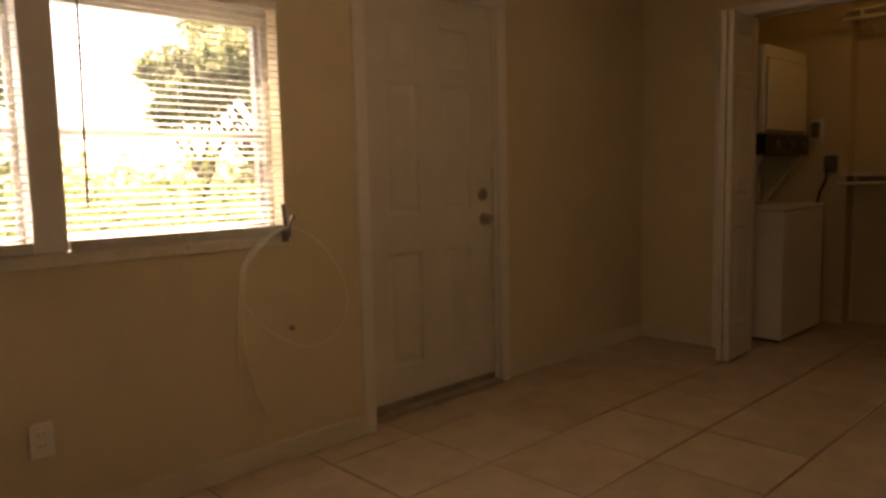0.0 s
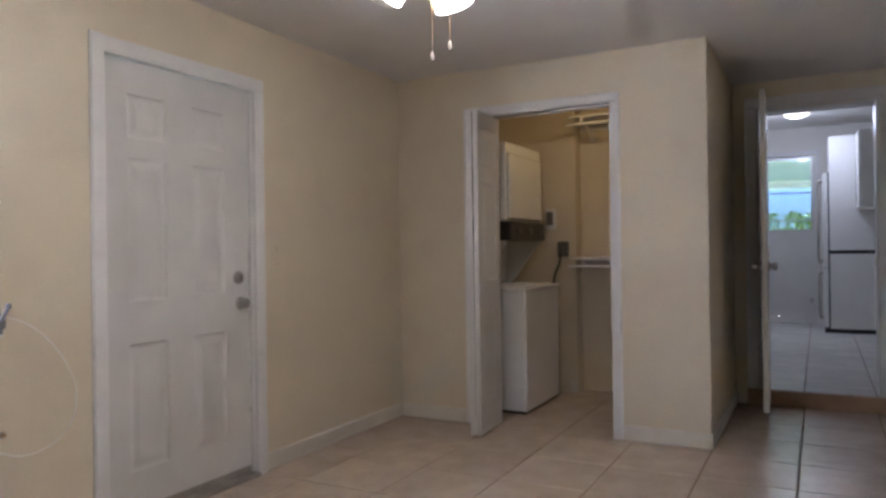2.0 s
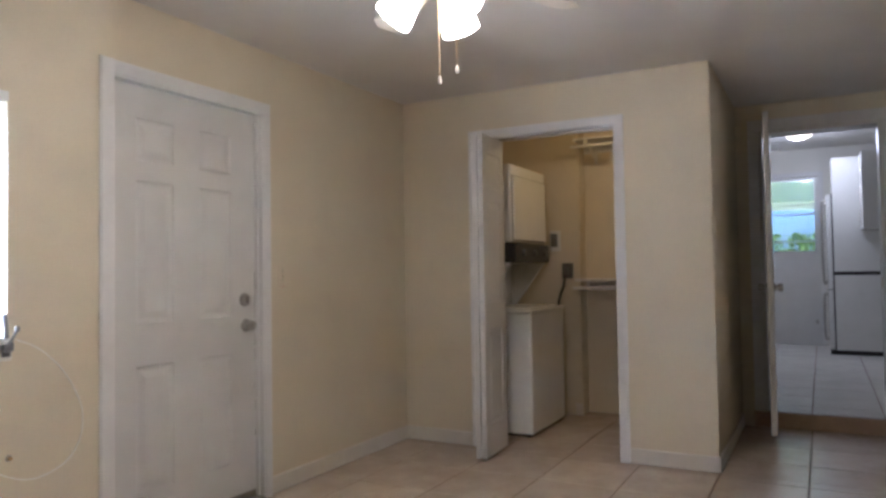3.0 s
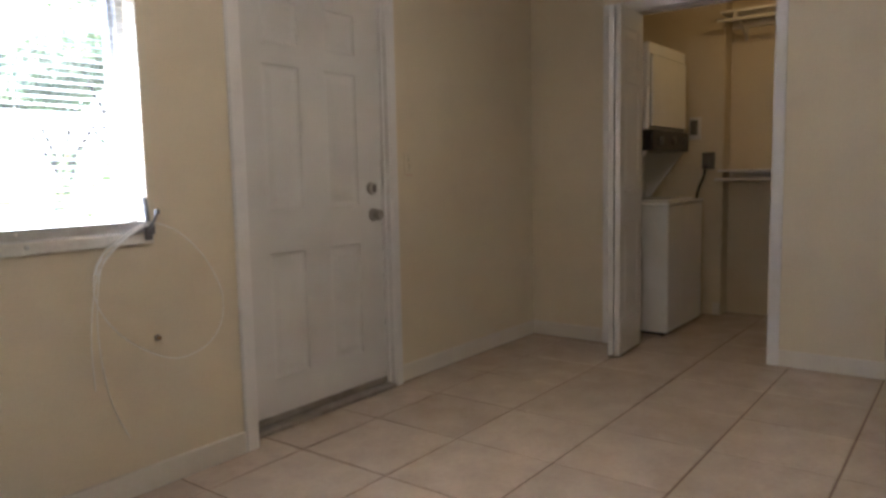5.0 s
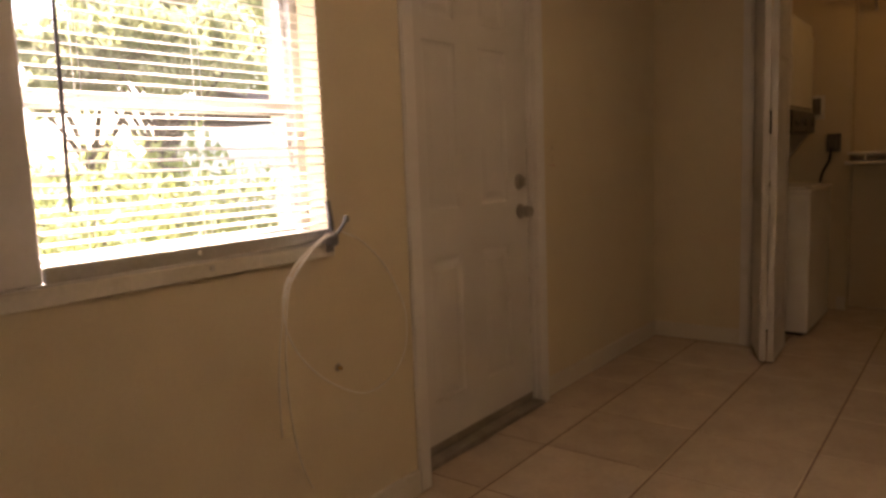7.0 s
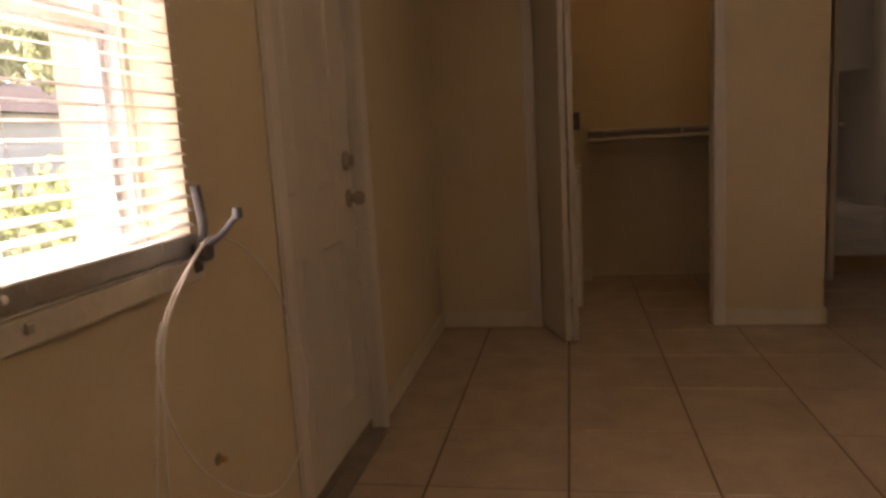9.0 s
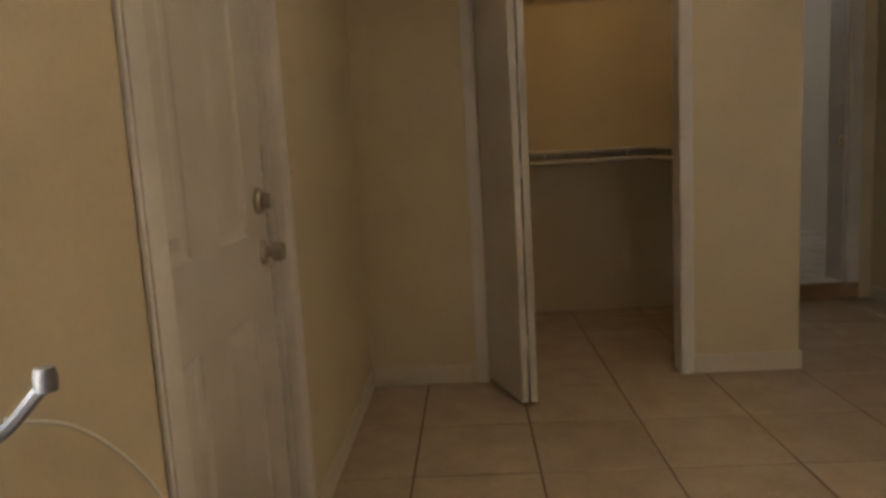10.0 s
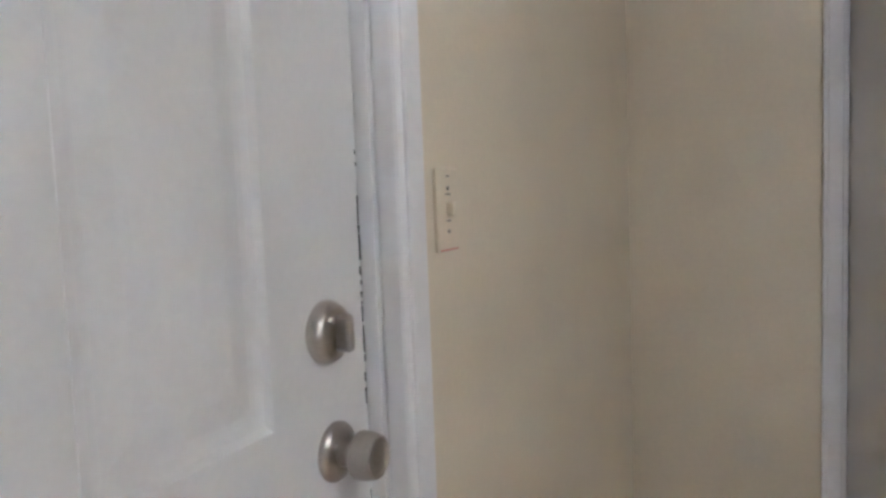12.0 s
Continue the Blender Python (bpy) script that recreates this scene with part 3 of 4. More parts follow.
def outlet(at, w=0.072, h=0.116):
    ob = thing("wall_outlet", "white duplex power outlet on the wall", "outlet", at)
    part("cover_plate", soft_box(-w / 2, w / 2, -0.006, 0, -h / 2, h / 2, 0.003), PLASTIC, ob)
    for s in (-1, 1):
        face = part("receptacle", soft_box(-0.017, 0.017, -0.0085, -0.0062, s * 0.0205 - 0.014, s * 0.0205 + 0.014, 0.001), PLASTIC, ob)
        part("slot", boxes((-0.008, -0.006, -0.0092, -0.0088, s * 0.0205 - 0.003, s * 0.0205 + 0.006), (0.006, 0.008, -0.0092, -0.0088, s * 0.0205 - 0.003, s * 0.0205 + 0.006)), DARKGAP, face)
    return ob


outlet(Matrix.Translation((-1.406, YW, 0.337)))
switch = thing("light_switch", "light switch with a cream painted cover plate", "switch")
part("cover_plate", soft_box(1.075, 1.146, -0.006, 0, 1.118, 1.234, 0.003), WALL, switch, "cover plate painted over in cream")
part("toggle", soft_box(1.105, 1.116, -0.017, -0.0062, 1.168, 1.186, 0.002), WALL, switch, "toggle painted over in cream")
for z in (1.146, 1.206):
    part("screw", lathe(((0.001, 0), (0.003, 0), (0.0025, 0.0012), (0.001, 0.0012)), 8, Matrix.Translation((1.1105, -0.006, z)) @ Matrix.Rotation(radians(90), 4, "X")), GREYPLASTIC, switch)
for z, wide in ((1.222, 0.010), (1.197, 0.016), (1.160, 0.014)):
    part("mark", boxes((1.1105 - wide / 2, 1.1105 + wide / 2, -0.0068, -0.0061, z, z + 0.0018)), GREYPLASTIC, switch, "small grey printed line")
part("red_line", boxes((1.082, 1.139, -0.0068, -0.0061, 1.1195, 1.1215)), RED, switch, "thin red line along the foot")


# ---- ceiling fan ----
FX, FY = 0.11, -1.555
fan = thing("ceiling_fan", "cream ceiling fan with lit frosted glass shades", "ceiling fan", Matrix.Translation((FX, FY, 0)))
part("canopy", lathe(((0.001, HIGH), (0.07, HIGH), (0.07, HIGH - 0.02), (0.045, HIGH - 0.045), (0.001, HIGH - 0.045)), 28), PLASTIC, fan, "", True)
part("motor_housing", lathe(((0.001, 2.367), (0.03, 2.367), (0.03, 2.345), (0.10, 2.335), (0.125, 2.30), (0.125, 2.24), (0.10, 2.215), (0.07, 2.205), (0.001, 2.205)), 32), PLASTIC, fan, "", True)
part("switch_housing", lathe(((0.001, 2.2045), (0.055, 2.204), (0.058, 2.17), (0.045, 2.145), (0.03, 2.14), (0.001, 2.138)), 28), BRASS, fan, "", True)
for k in range(5):
    turn = Matrix.Rotation(radians(-24 + 72 * k), 4, "Z")
    bm = bmesh.new()
    rows = []
    for i in range(9):
        u = i / 8
        r = 0.20 + 0.46 * u
        half = 0.052 + 0.016 * u - (0.03 if i == 8 else 0)
        rows.append([bm.verts.new((r, s * half, 2.212 + s * half * 0.21 + dz)) for s in (-1, 1) for dz in (0, 0.006)])
    for a, b in zip(rows, rows[1:]):
        for p, q in ((0, 1), (1, 3), (3, 2), (2, 0)):
            bm.faces.new((a[p], a[q], b[q], b[p]))
    bm.faces.new((rows[0][0], rows[0][1], rows[0][3], rows[0][2]))
    bm.faces.new((rows[-1][0], rows[-1][1], rows[-1][3], rows[-1][2]))
    bm.transform(turn)
    blade = part("blade", bm, BLADE, fan)
    part("blade_iron", soft_box(0.09, 0.235, -0.018, 0.018, 2.2075, 2.2145, 0.003, m=turn), BRASS, blade, "brass blade bracket")
for k, a in enumerate((118, 238, 358)):
    turn = Matrix.Rotation(radians(a), 4, "Z") @ Matrix.Translation((0.055, 0, 2.165)) @ Matrix.Rotation(radians(142), 4, "Y")
    arm = part("lamp_arm", lathe(((0.001, -0.03), (0.012, -0.03), (0.014, 0.02), (0.026, 0.026), (0.027, 0.05), (0.001, 0.05)), 16, turn), BRASS, fan, "brass lamp holder", True)
    bm = lathe(((0.026, 0.045), (0.034, 0.055), (0.050, 0.09), (0.063, 0.135), (0.067, 0.165), (0.0645, 0.165), (0.060, 0.135), (0.047, 0.09), (0.031, 0.058), (0.020, 0.052)), 24, turn)
    part("glass_shade", bm, SHADE, arm, "lit frosted glass shade", True)
    p = Matrix.Translation((FX, FY, 0)) @ turn @ Vector((0, 0, 0.20))
    lamp("fan_bulb_light", p, FAN_W, WARM, 0.05)
for (x, y, z0, z1) in ((-0.037, -0.02, 1.818, 2.16), (0.03, -0.05, 1.866, 2.16)):
    chain = part("pull_chain", tube([(x, y, z0), (x, y, (z0 + z1) / 2), (x, y, z1)], 0.0016, 6), BRASS, fan, "thin brass pull chain")
    part("chain_pull", lathe(((0.001, 0), (0.006, 0.003), (0.0065, 0.014), (0.003, 0.028), (0.001, 0.03)), 12, Matrix.Translation((x, y, z0 - 0.02))), PULL, chain, "greyish chain pull", True)


# ---- closet ----
washer = thing("laundry_center", "white stacked washer and dryer with black control panel", "washer dryer")
WX0, WX1, WF, DF, WB = 2.775, 3.50, -0.832, -0.692, -0.12      # sides, washer front, dryer front, back
part("washer_body", soft_box(WX0, WX1, WF, WB, 0.022, 0.880, 0.012), ENAMEL, washer)
for x in (WX0 + 0.05, WX1 - 0.05):
    for y in (WF + 0.05, WB - 0.05):
        part("foot", lathe(((0.001, 0), (0.018, 0), (0.016, 0.0225), (0.001, 0.0225)), 10, Matrix.Translation((x, y, 0))), BLACK, washer)
# black block imitates the shade beneath the washer
part("toe_shade", boxes((WX0 + 0.03, WX1 - 0.03, WF + 0.03, WB - 0.03, 0.004, 0.0215)), BLACK, washer)
part("washer_top", soft_box(WX0 - 0.005, WX1 + 0.005, WF - 0.006, WB, 0.881, 0.906, 0.009), ENAMEL, washer)
lid = part("washer_lid", soft_box(WX0 + 0.09, WX1 - 0.09, WF + 0.04, -0.45, 0.9065, 0.918, 0.006), ENAMEL, washer)
part("lid_lip", soft_box(WX0 + 0.28, WX1 - 0.28, WF + 0.03, WF + 0.0395, 0.9065, 0.914, 0.002), ENAMEL, lid)
for x0, x1 in ((WX0, WX0 + 0.022), (WX1 - 0.022, WX1)):
    bm = bmesh.new()
    prof = ((DF + 0.004, 1.247), (WB, 1.247), (WB, 0.9065), (-0.43, 0.9065))
    for x in (x0, x1):
        bm.faces.new([bm.verts.new((x, y, z)) for y, z in prof])
    bm.verts.ensure_lookup_table()
    for k in range(4):
        bm.faces.new((bm.verts[k], bm.verts[(k + 1) % 4], bm.verts[4 + (k + 1) % 4], bm.verts[4 + k]))
    part("side_support", bm, ENAMEL, washer)
part("splash_back", boxes((WX0 + 0.0225, WX1 - 0.0225, -0.40, WB, 0.9065, 1.2465)), ENAMEL, washer)
part("dryer_body", soft_box(WX0, WX1, DF, WB, 1.388, 1.965, 0.014), ENAMEL, washer)
dryer_door = part("dryer_door", soft_box(WX0 + 0.03, WX1 - 0.03, DF - 0.016, DF - 0.001, 1.410, 1.880, 0.007), ENAMEL, washer)
part("door_seam", boxes((WX0 + 0.024, WX1 - 0.024, DF - 0.0012, DF - 0.0004, 1.404, 1.886)), GREYPLASTIC, washer)
part("pull_recess", soft_box(WX0 + 0.05, WX0 + 0.075, DF - 0.0185, DF - 0.0162, 1.60, 1.70, 0.001), ENAMEL, dryer_door)
part("control_panel", soft_box(WX0 - 0.002, WX1 + 0.002, DF - 0.030, WB - 0.1, 1.248, 1.387, 0.014), BLACK, washer, "black control panel")
for x in (2.93, 3.16, 3.38):
    m = Matrix.Translation((x, DF - 0.030, 1.318)) @ Matrix.Rotation(radians(90), 4, "X")
    part("dial", lathe(((0.001, 0), (0.028, 0), (0.025, 0.018), (0.001, 0.02)), 20, m), GREYPLASTIC, washer, "", True)

outlet_m = Matrix.Translation((3.72, -0.70, 1.43)) @ Matrix.Rotation(radians(-90), 4, "Z")
timer = thing("wall_valve_box", "white wall plate with a dark switch", "wall plate", outlet_m)
part("cover_plate", soft_box(-0.045, 0.045, -0.008, 0, -0.085, 0.085, 0.003), PLASTIC, timer)
part("dark_box", soft_box(-0.028, 0.020, -0.05, -0.0082, -0.05, 0.06, 0.004), GREYPLASTIC, timer)
plug = thing("dryer_outlet", "dark dryer power outlet with plug and cable", "outlet", Matrix.Translation((3.72, -0.80, 1.178)) @ Matrix.Rotation(radians(-90), 4, "Z"))
part("outlet_box", soft_box(-0.035, 0.05, -0.045, 0, -0.06, 0.065, 0.006), GREYPLASTIC, plug)
part("plug_body", soft_box(-0.02, 0.03, -0.085, -0.0455, -0.035, 0.03, 0.008), GREYPLASTIC, plug)
part("power_cable", tube(spline([(0.0, -0.07, -0.03), (-0.01, -0.08, -0.12), (-0.05, -0.06, -0.20), (-0.07, -0.05, -0.30), (-0.07, -0.04, -0.45)]), 0.009, 8), BLACK, plug)


def shelf(name, z, label):
    """A white shelf along the closet's back and its right wall, with a hanging rod below its front edge."""
    ob = thing(name, label, "shelf")
    part("back_board", soft_box(3.56, XB, -1.994, -0.912, z + 0.032, z + 0.050, 0.003), TRIM, ob)
    part("side_board", soft_box(2.75, 3.559, -1.994, -1.70, z + 0.032, z + 0.050, 0.003), TRIM, ob)
    part("back_cleat", soft_box(XB - 0.02, XB, -1.993, -0.914, z - 0.035, z + 0.0315, 0.003), TRIM, ob)
    rod = [(3.545, -0.90, z - 0.022), (3.545, -1.30, z - 0.022), (3.545, -1.66, z - 0.022), (3.525, -1.70, z - 0.022), (3.48, -1.715, z - 0.022), (2.78, -1.715, z - 0.022)]
    part("hanging_rod", tube(rod, 0.012, 10), TRIM, ob, "white hanging rod", True)
    for x, y in ((3.545, -1.02), (3.545, -1.54), (3.30, -1.715), (2.90, -1.715)):
        part("rod_hanger", soft_box(x - 0.006, x + 0.006, y - 0.009, y + 0.009, z - 0.012, z + 0.0315, 0.002), TRIM, ob)
    for y in (-1.02, -1.54) if z > 2 else ():
        bm = tube([(3.58, y, z + 0.026), (3.70, y, z - 0.03), (XB - 0.022, y, z - 0.11)], 0.008, 6)
        part("bracket", bm, TRIM, ob)
        part("bracket_plate", soft_box(XB - 0.0255, XB - 0.0205, y - 0.013, y + 0.013, z - 0.13, z - 0.036, 0.001), TRIM, ob)
    return ob


shelf("closet_shelf", 1.062, "white closet shelf with hanging rod, empty")
shelf("closet_shelf", 2.195, "white upper closet shelf with hanging rod, empty")
bulb = thing("closet_bulb", "bare lit bulb in a white ceiling holder", "lamp", Matrix.Translation((3.04, -1.35, HIGH)))
part("lamp_holder", lathe(((0.001, 0), (0.055, 0), (0.052, -0.02), (0.025, -0.035), (0.001, -0.035)), 20), PLASTIC, bulb, "", True)

# ---- kitchen ----
back = thing("door_3", "white kitchen back door with a glazed upper half", "door", kind="structure")
part("door_slab", boxes((KX + 0.03, KX + 0.07, -2.6435, -2.0065, KZ + 0.0125, 1.40), (KX + 0.03, KX + 0.07, -2.6435, -2.5900, 1.40, 2.4185), (KX + 0.03, KX + 0.07, -2.0600, -2.0065, 1.40, 2.4185), (KX + 0.03, KX + 0.07, -2.5900, -2.0600, 2.37, 2.4185)), DOORWHITE, back)
part("window_frame", boxes((KX + 0.022, KX + 0.0295, -2.6100, -2.0400, 1.375, 1.40), (KX + 0.022, KX + 0.0295, -2.6100, -2.0400, 2.37, 2.395), (KX + 0.022, KX + 0.0295, -2.6100, -2.5900, 1.4002, 2.3698), (KX + 0.022, KX + 0.0295, -2.0600, -2.0400, 1.4002, 2.3698)), ALU, back)
for z in (1.52, 1.90, 2.02):
    part("glazing_bar", boxes((KX + 0.035, KX + 0.065, -2.5890, -2.0610, z, z + 0.022)), ALU, back)
pane = part("pane", boxes((KX + 0.048, KX + 0.052, -2.5895, -2.0605, 1.4005, 2.3695)), GLASS, back)
pane.visible_shadow = False
part("latch", soft_box(KX + 0.005, KX + 0.0295, -2.6050, -2.5650, 0.40, 0.46, 0.004), STEEL, back)
part("door_frame", boxes((KX - 0.012, KX - 0.0005, -2.7050, -2.6450, KZ, 2.48), (KX - 0.012, KX - 0.0005, -2.0050, -1.9450, KZ, 2.48), (KX - 0.012, KX - 0.0005, -2.6450, -2.0050, 2.42, 2.48)), TRIM, back)
part("threshold", soft_box(KX, KX + 0.15, -2.6450, -2.0050, KZ - 0.003, KZ + 0.012, 0.002), ALU, back)

fridge = thing("refrigerator", "tall white refrigerator with dark band and silver handles", "refrigerator")
part("lower_body", soft_box(7.87, 8.55, -3.4520, -2.7920, KZ + 0.05, 1.075, 0.006), ENAMEL, fridge)
part("upper_body", soft_box(7.87, 8.55, -3.4520, -2.7920, 1.115, 2.50, 0.006), ENAMEL, fridge)
part("dark_band", boxes((7.872, 8.54, -3.4470, -2.7940, 1.0752, 1.1148)), BLACK, fridge, "dark band between the halves")
part("upper_door", soft_box(7.875, 8.545, -2.7780, -2.7220, 0.905, 2.06, 0.008), ENAMEL, fridge)
part("lower_door", soft_box(7.875, 8.545, -2.7780, -2.7220, KZ + 0.07, 0.895, 0.008), ENAMEL, fridge)
part("handle", tube(spline([(7.91, -2.7220, 1.0), (7.91, -2.6770, 1.04), (7.91, -2.6770, 1.9), (7.91, -2.7220, 1.95)]), 0.014, 8), STEEL, fridge, "silver bar handle", True)
part("handle", tube(spline([(7.91, -2.7220, 0.30), (7.91, -2.6770, 0.34), (7.91, -2.6770, 0.80), (7.91, -2.7220, 0.84)]), 0.014, 8), STEEL, fridge, "silver bar handle", True)
part("gasket", boxes((7.873, 8.543, -2.7915, -2.7785, KZ + 0.06, 2.06)), BLACK, fridge, "dark door gasket")
part("kick_plate", boxes((7.88, 8.53, -3.4320, -2.7320, KZ, KZ + 0.0495)), BLACK, fridge)
cabinet = thing("wall_cabinet", "white kitchen wall cabinet with wire handle", "cabinet")
part("body", soft_box(7.2, 7.86, KS, -3.1020, 1.60, 2.48, 0.003), ENAMEL, cabinet)
door = part("door", soft_box(7.205, 7.855, -3.1000, -3.0800, 1.605, 2.475, 0.004), ENAMEL, cabinet)
part("handle", tube(spline([(7.25, -3.0800, 1.66), (7.25, -3.0570, 1.67), (7.25, -3.0570, 1.75), (7.25, -3.0800, 1.76)]), 0.004, 6), STEEL, door, "", True)
dome = thing("kitchen_ceiling_light", "lit white dome ceiling light with brass rim", "lamp", Matrix.Translation((7.38, -2.465, KH)))
part("pan", lathe(((0.001, 0), (0.17, 0), (0.175, -0.025), (0.16, -0.035), (0.001, -0.035)), 32), BRASS, dome, "", True)
part("glass_dome", lathe(((0.155, -0.035), (0.15, -0.06), (0.12, -0.09), (0.07, -0.11), (0.001, -0.117)), 32), KDOME, dome, "lit frosted glass dome", True)

# ---- outside ----
structure("ground", boxes((-300, 300, 0.2, 400, -0.4, -0.12), (-300, 300, -300, 0.2, -0.4, -0.1201)), LAWN, "lawn around the house", "ground")
structure("eave", boxes((XW - 0.8, XB + 0.6, NY, 0.60, 2.42, 2.54)), TRIM, "white roof overhang above the window", "eave")
structure("roof", boxes((XW - 0.8, KX + 0.8, KS - 0.8, 0.60, 2.92, 3.05)), ROOF, "dark flat roof of the house", "roof")
structure("walkway", boxes((-8, 6, 1.0, 2.1, -0.119, -0.09)), CONCRETE, "concrete walk along the house", "pavement")


# awning stretched far beyond the door to keep sky light off the rear house
porch = thing("porch_shade_awning", "pale awning roof behind the kitchen door, widened to block sky light", "awning", kind="structure")
part("roof_sheet", boxes((KX + 0.15, KX + 6.0, -8.0, 3.0, 2.56, 2.60)), STUCCO, porch)
for y in (-7.9, -0.2, 2.9):
    part("post", boxes((KX + 5.85, KX + 5.93, y - 0.04, y + 0.04, -0.12, 2.38)), TRIM, porch)
part("beam", boxes((KX + 5.84, KX + 5.94, -8.0, 3.0, 2.3805, 2.5599)), TRIM, porch)
structure("porch_slab", boxes((KX + 0.15, KX + 2.7, -4.0, -0.7, -0.119, 0.06)), CONCRETE, "concrete back step", "pavement")


def foliage(bm, centre, size, count, leaf_size, r):
    for _ in range(count):
        d = Vector((r.gauss(0, 1), r.gauss(0, 1), r.gauss(0, 1))).normalized() * (r.random() ** 0.45)
        c = Vector(centre) + Vector((d.x * size[0], d.y * size[1], d.z * size[2]))
        rot = Euler((r.uniform(0, 6.3), r.uniform(0, 6.3), r.uniform(0, 6.3))).to_matrix()
        s = leaf_size * r.uniform(0.6, 1.4)
        q = [bm.verts.new(c + rot @ Vector(v) * s) for v in ((-1, 0, 0), (0, -0.45, 0.12), (1, 0, 0), (0, 0.45, 0.12))]
        bm.faces.new((q[0], q[1], q[2]))
        bm.faces.new((q[0], q[2], q[3]))


def tree(x, y, height, spread, seed, label):
    r = random.Random(seed)
    ob = thing("tree", label, "tree", Matrix.Translation((x, y, -0.12)), group="trees behind the yard")
    bm = tube(spline([(0, 0, 0), (r.uniform(-0.1, 0.1), 0.05, height * 0.25), (r.uniform(-0.2, 0.2), 0, height * 0.5)]), 0.16, 10, taper=0.55)
    for k in range(7):
        a = k * 0.9 + r.uniform(-0.2, 0.2)
        tube(spline([(0, 0, height * (0.3 + 0.02 * k)), (math.cos(a) * spread * 0.35, math.sin(a) * spread * 0.35, height * 0.55), (math.cos(a) * spread * 0.75, math.sin(a) * spread * 0.75, height * 0.72)], 4), 0.06, 6, bm, taper=0.3)
    part("trunk", bm, BARK, ob, "", True)
    bm = bmesh.new()
    for k in range(26):
        a, q = r.uniform(0, 6.28), r.uniform(0.15, 1.0)
        foliage(bm, (math.cos(a) * spread * q, math.sin(a) * spread * q, height * r.uniform(0.56 if height > 5 else 0.74, 0.98) - q * height * 0.06), (spread * 0.30, spread * 0.30, height * 0.10), 170, 0.11 * max(1, height / 4.6), r)
    part("crown", bm, LEAF, ob)
    return ob


for k, (x, y, h, s) in enumerate(((4.4, 8.8, 3.9, 1.5), (3.75, 9.6, 3.5, 1.1), (5.7, 10.6, 4.8, 1.7), (-0.3, 9.5, 3.9, 1.0), (-3.6, 9.5, 4.4, 1.8), (-1.7, 10.2, 4.2, 1.5), (15.0, 10.5, 4.6, 1.6), (14.0, 21.0, 9.0, 3.6), (20.0, 22.0, 9.5, 4.0), (26.5, 21.0, 9.0, 4.0))):
    tree(x, y, h, s, 20 + k, "leafy green tree with a rounded crown")
r = random.Random(7)
bm = bmesh.new()
for k in range(60):
    x = -8 + k * 0.33
    foliage(bm, (x, 5.6 + r.uniform(-0.25, 0.25), 0.50 + r.uniform(-0.15, 0.25)), (0.32, 0.35, 0.62), 150, 0.07, r)
for k in range(29):
    x = -7 + k * 0.40
    foliage(bm, (x, 7.3 + r.uniform(-0.3, 0.3), 0.95 + r.uniform(-0.25, 0.30)), (0.42, 0.40, 0.85), 130, 0.09, r)
tagged(new("hedge", mesh_of("hedge", bm, HEDGE)), "sunlit green hedge across the yard", "hedge", kind="stuff")
bm = bmesh.new()
for k in range(9000):
    x, y, a, hgt = r.uniform(-8, 7), r.uniform(2.1, 7), r.uniform(0, 6.3), r.uniform(0.03, 0.10)
    d = Vector((math.cos(a), math.sin(a), 0)) * 0.006
    p = Vector((x, y, -0.121))
    bm.faces.new([bm.verts.new(v) for v in (p - d, p + d, p + Vector((r.uniform(-0.03, 0.03), r.uniform(-0.03, 0.03), hgt)))])
tagged(new("grass", mesh_of("grass", bm, GRASS)), "green grass of the yard", "grass", kind="stuff")
bm = bmesh.new()
foliage(bm, (13.5, -2.2, 1.0), (0.9, 1.6, 0.85), 1500, 0.10, r)
tagged(new("shrub", mesh_of("shrub", bm, HEDGE)), "green shrub behind the kitchen", "shrub", kind="stuff")
# the walls' blue-grey stands for the shade that falls on them
rear = thing("rear_house", "stucco house behind the kitchen yard, its shade painted in blue-grey", "house", Matrix.Translation((15.5, -8.0, -0.12)))
part("wall", boxes((0, 5, 0, 12, 0, 3.1)), SHADEBLUE, rear)
part("roof", boxes((-0.5, 5.5, -0.5, 12.5, 3.1005, 3.9)), ROOF, rear)
house = thing("neighbour_house", "low white neighbouring house with dark roof", "house", Matrix.Translation((17.5, 13.5, -0.12)))
part("wall", boxes((-6, 6, 0, 6, 0, 2.5)), STUCCO, house)
bm = bmesh.new()
for y0, y1 in ((-0.5, 3), (6.5, 3)):
    bm.faces.new([bm.verts.new(v) for v in ((-6.5, y0, 2.5), (6.5, y0, 2.5), (6.5, y1, 3.7), (-6.5, y1, 3.7))])
bmesh.ops.solidify(bm, geom=bm.faces[:], thickness=0.12)
part("roof", bm, ROOF, house)
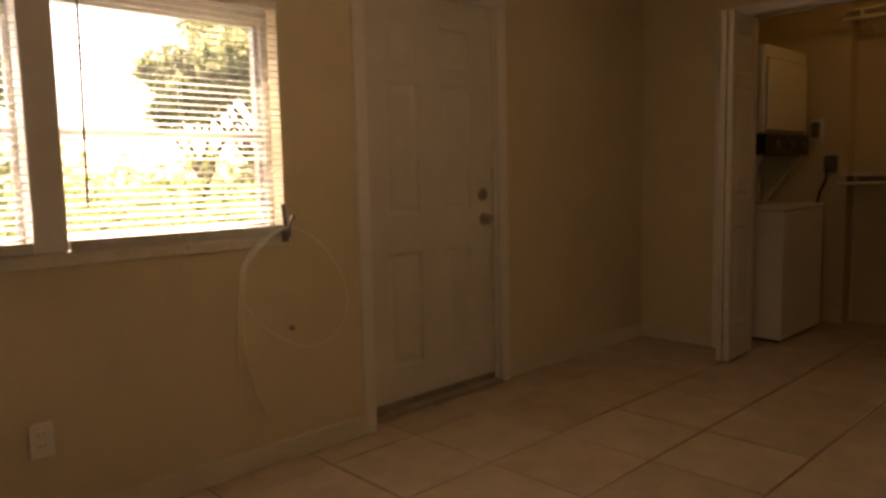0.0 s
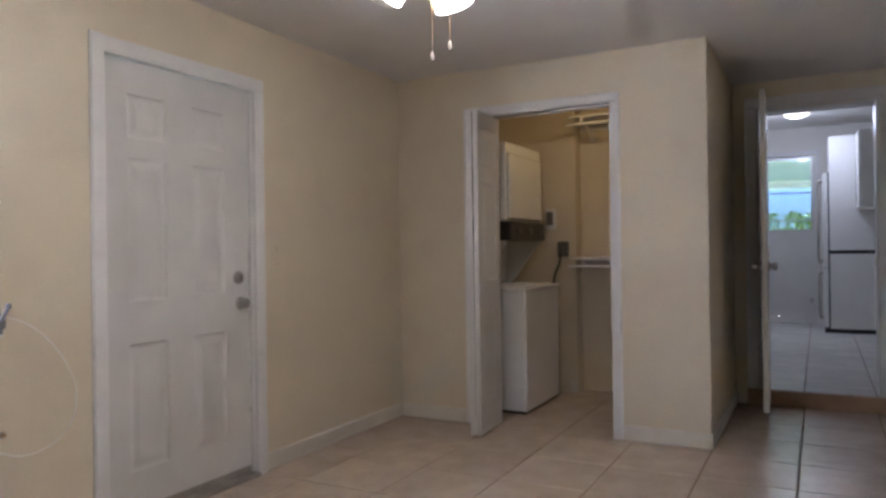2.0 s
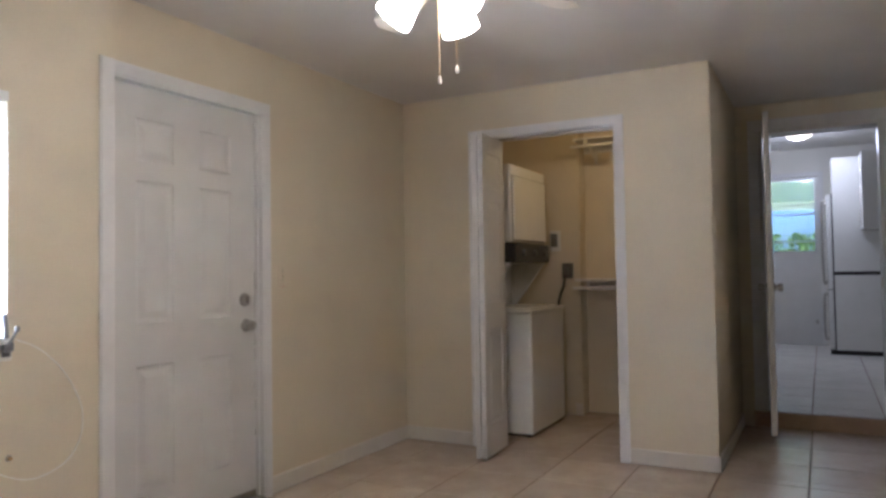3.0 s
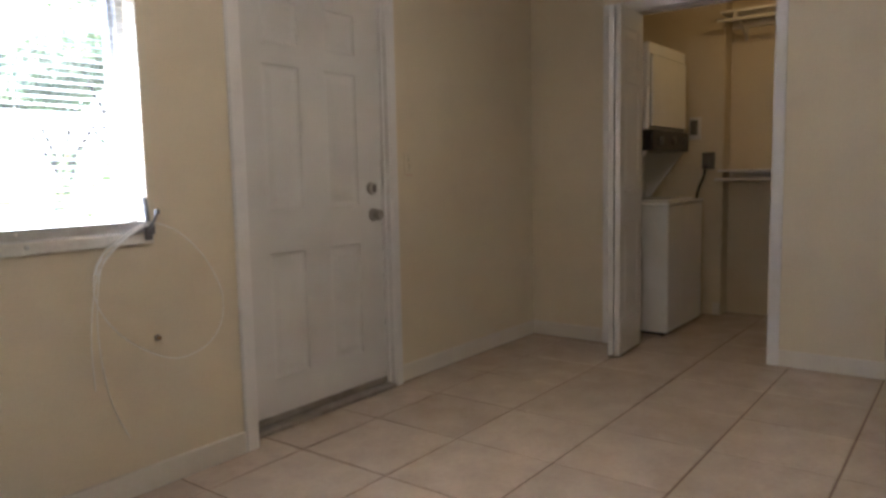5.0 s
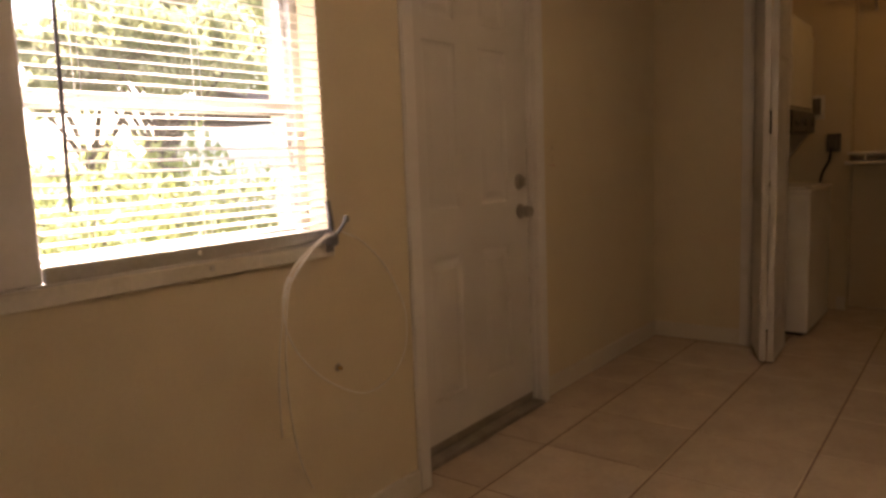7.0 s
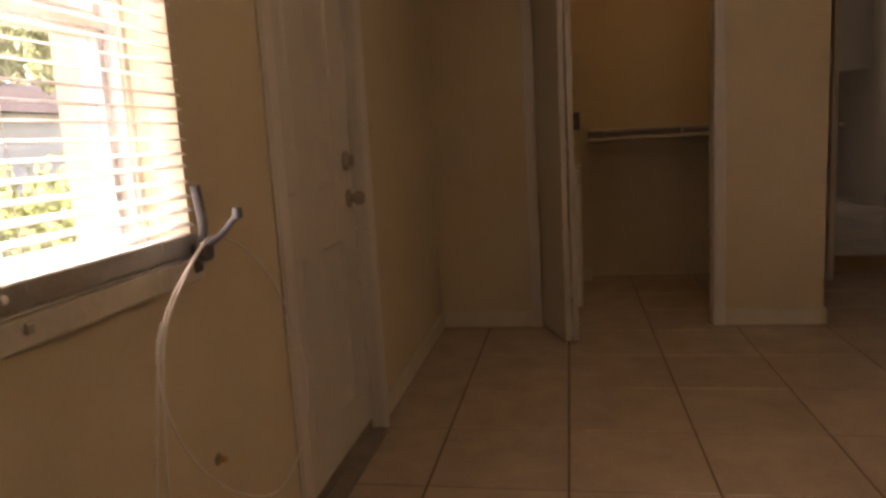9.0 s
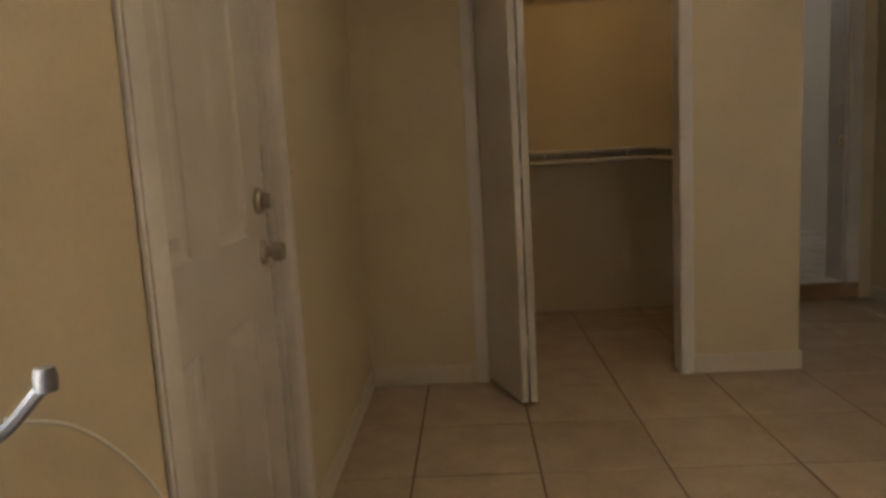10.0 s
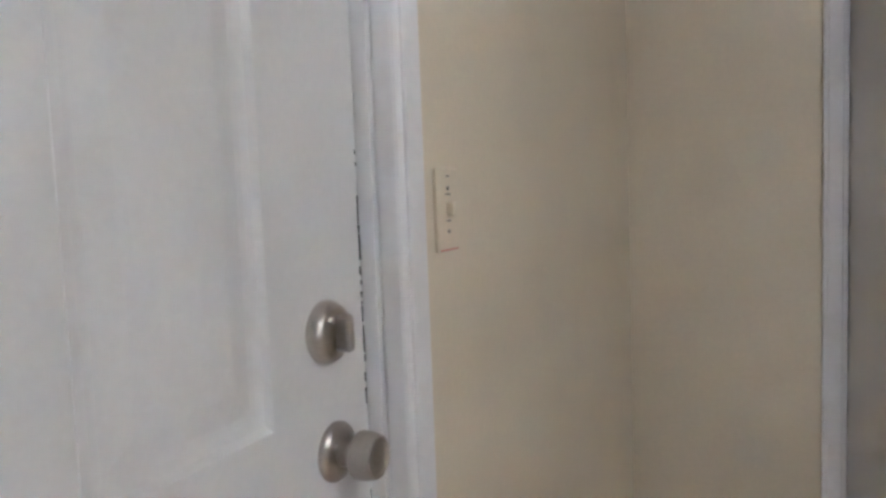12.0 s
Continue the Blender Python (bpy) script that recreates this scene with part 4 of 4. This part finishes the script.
# ---- floor tiles ----
def tiles(parent, x0, x1, y0, y1, ox, oy, size, gap, top, thick, mat):
    base = {}
    i0, i1 = math.floor((x0 - ox) / size), math.ceil((x1 - ox) / size)
    j0, j1 = math.floor((y0 - oy) / size), math.ceil((y1 - oy) / size)
    for i in range(i0, i1):
        for j in range(j0, j1):
            a, b = max(ox + i * size + gap / 2, x0), min(ox + (i + 1) * size - gap / 2, x1)
            c, d = max(oy + j * size + gap / 2, y0), min(oy + (j + 1) * size - gap / 2, y1)
            if b - a < 0.01 or d - c < 0.01:
                continue
            key = (round(b - a, 3), round(d - c, 3))
            if key not in base:
                w, h = key
                bm = bmesh.new()
                lo = [bm.verts.new((sx * w / 2, sy * h / 2, -thick)) for sx, sy in ((-1, -1), (1, -1), (1, 1), (-1, 1))]
                mid = [bm.verts.new((sx * w / 2, sy * h / 2, -0.0022)) for sx, sy in ((-1, -1), (1, -1), (1, 1), (-1, 1))]
                hi = [bm.verts.new((sx * (w / 2 - 0.003), sy * (h / 2 - 0.003), 0)) for sx, sy in ((-1, -1), (1, -1), (1, 1), (-1, 1))]
                for p, q in ((lo, mid), (mid, hi)):
                    for k in range(4):
                        bm.faces.new((p[k], p[(k + 1) % 4], q[(k + 1) % 4], q[k]))
                bm.faces.new(hi)
                base[key] = mesh_of("tile", bm, mat)
            ob = new("tile", base[key])
            ob.parent = parent
            ob.location = ((a + b) / 2, (c + d) / 2, top)
            ob.rotation_euler = (random.gauss(0, 0.0006), random.gauss(0, 0.0006), 0)


TX, TY = 0.050, -0.283                           # one crossing of the joints
tiles(floor, XW, XC - 0.0, YS, 0.0, TX, TY, 0.457, 0.007, 0.0, 0.0035, TILE)
tiles(floor, XC, XB, -1.995, 0.0, TX, TY, 0.457, 0.007, 0.0, 0.0035, TILE)
tiles(floor, XC, XB - 0.034, YS, -2.105, TX, TY, 0.457, 0.007, 0.0, 0.0035, TILE)
tiles(kfloor, XB - 0.012, XB + 0.12, KD0, KD1, TX, TY, 0.457, 0.007, KZ, 0.0035, KTILE)
tiles(kfloor, XB + 0.12, KX, KS, KN, TX, TY, 0.457, 0.007, KZ, 0.0035, KTILE)
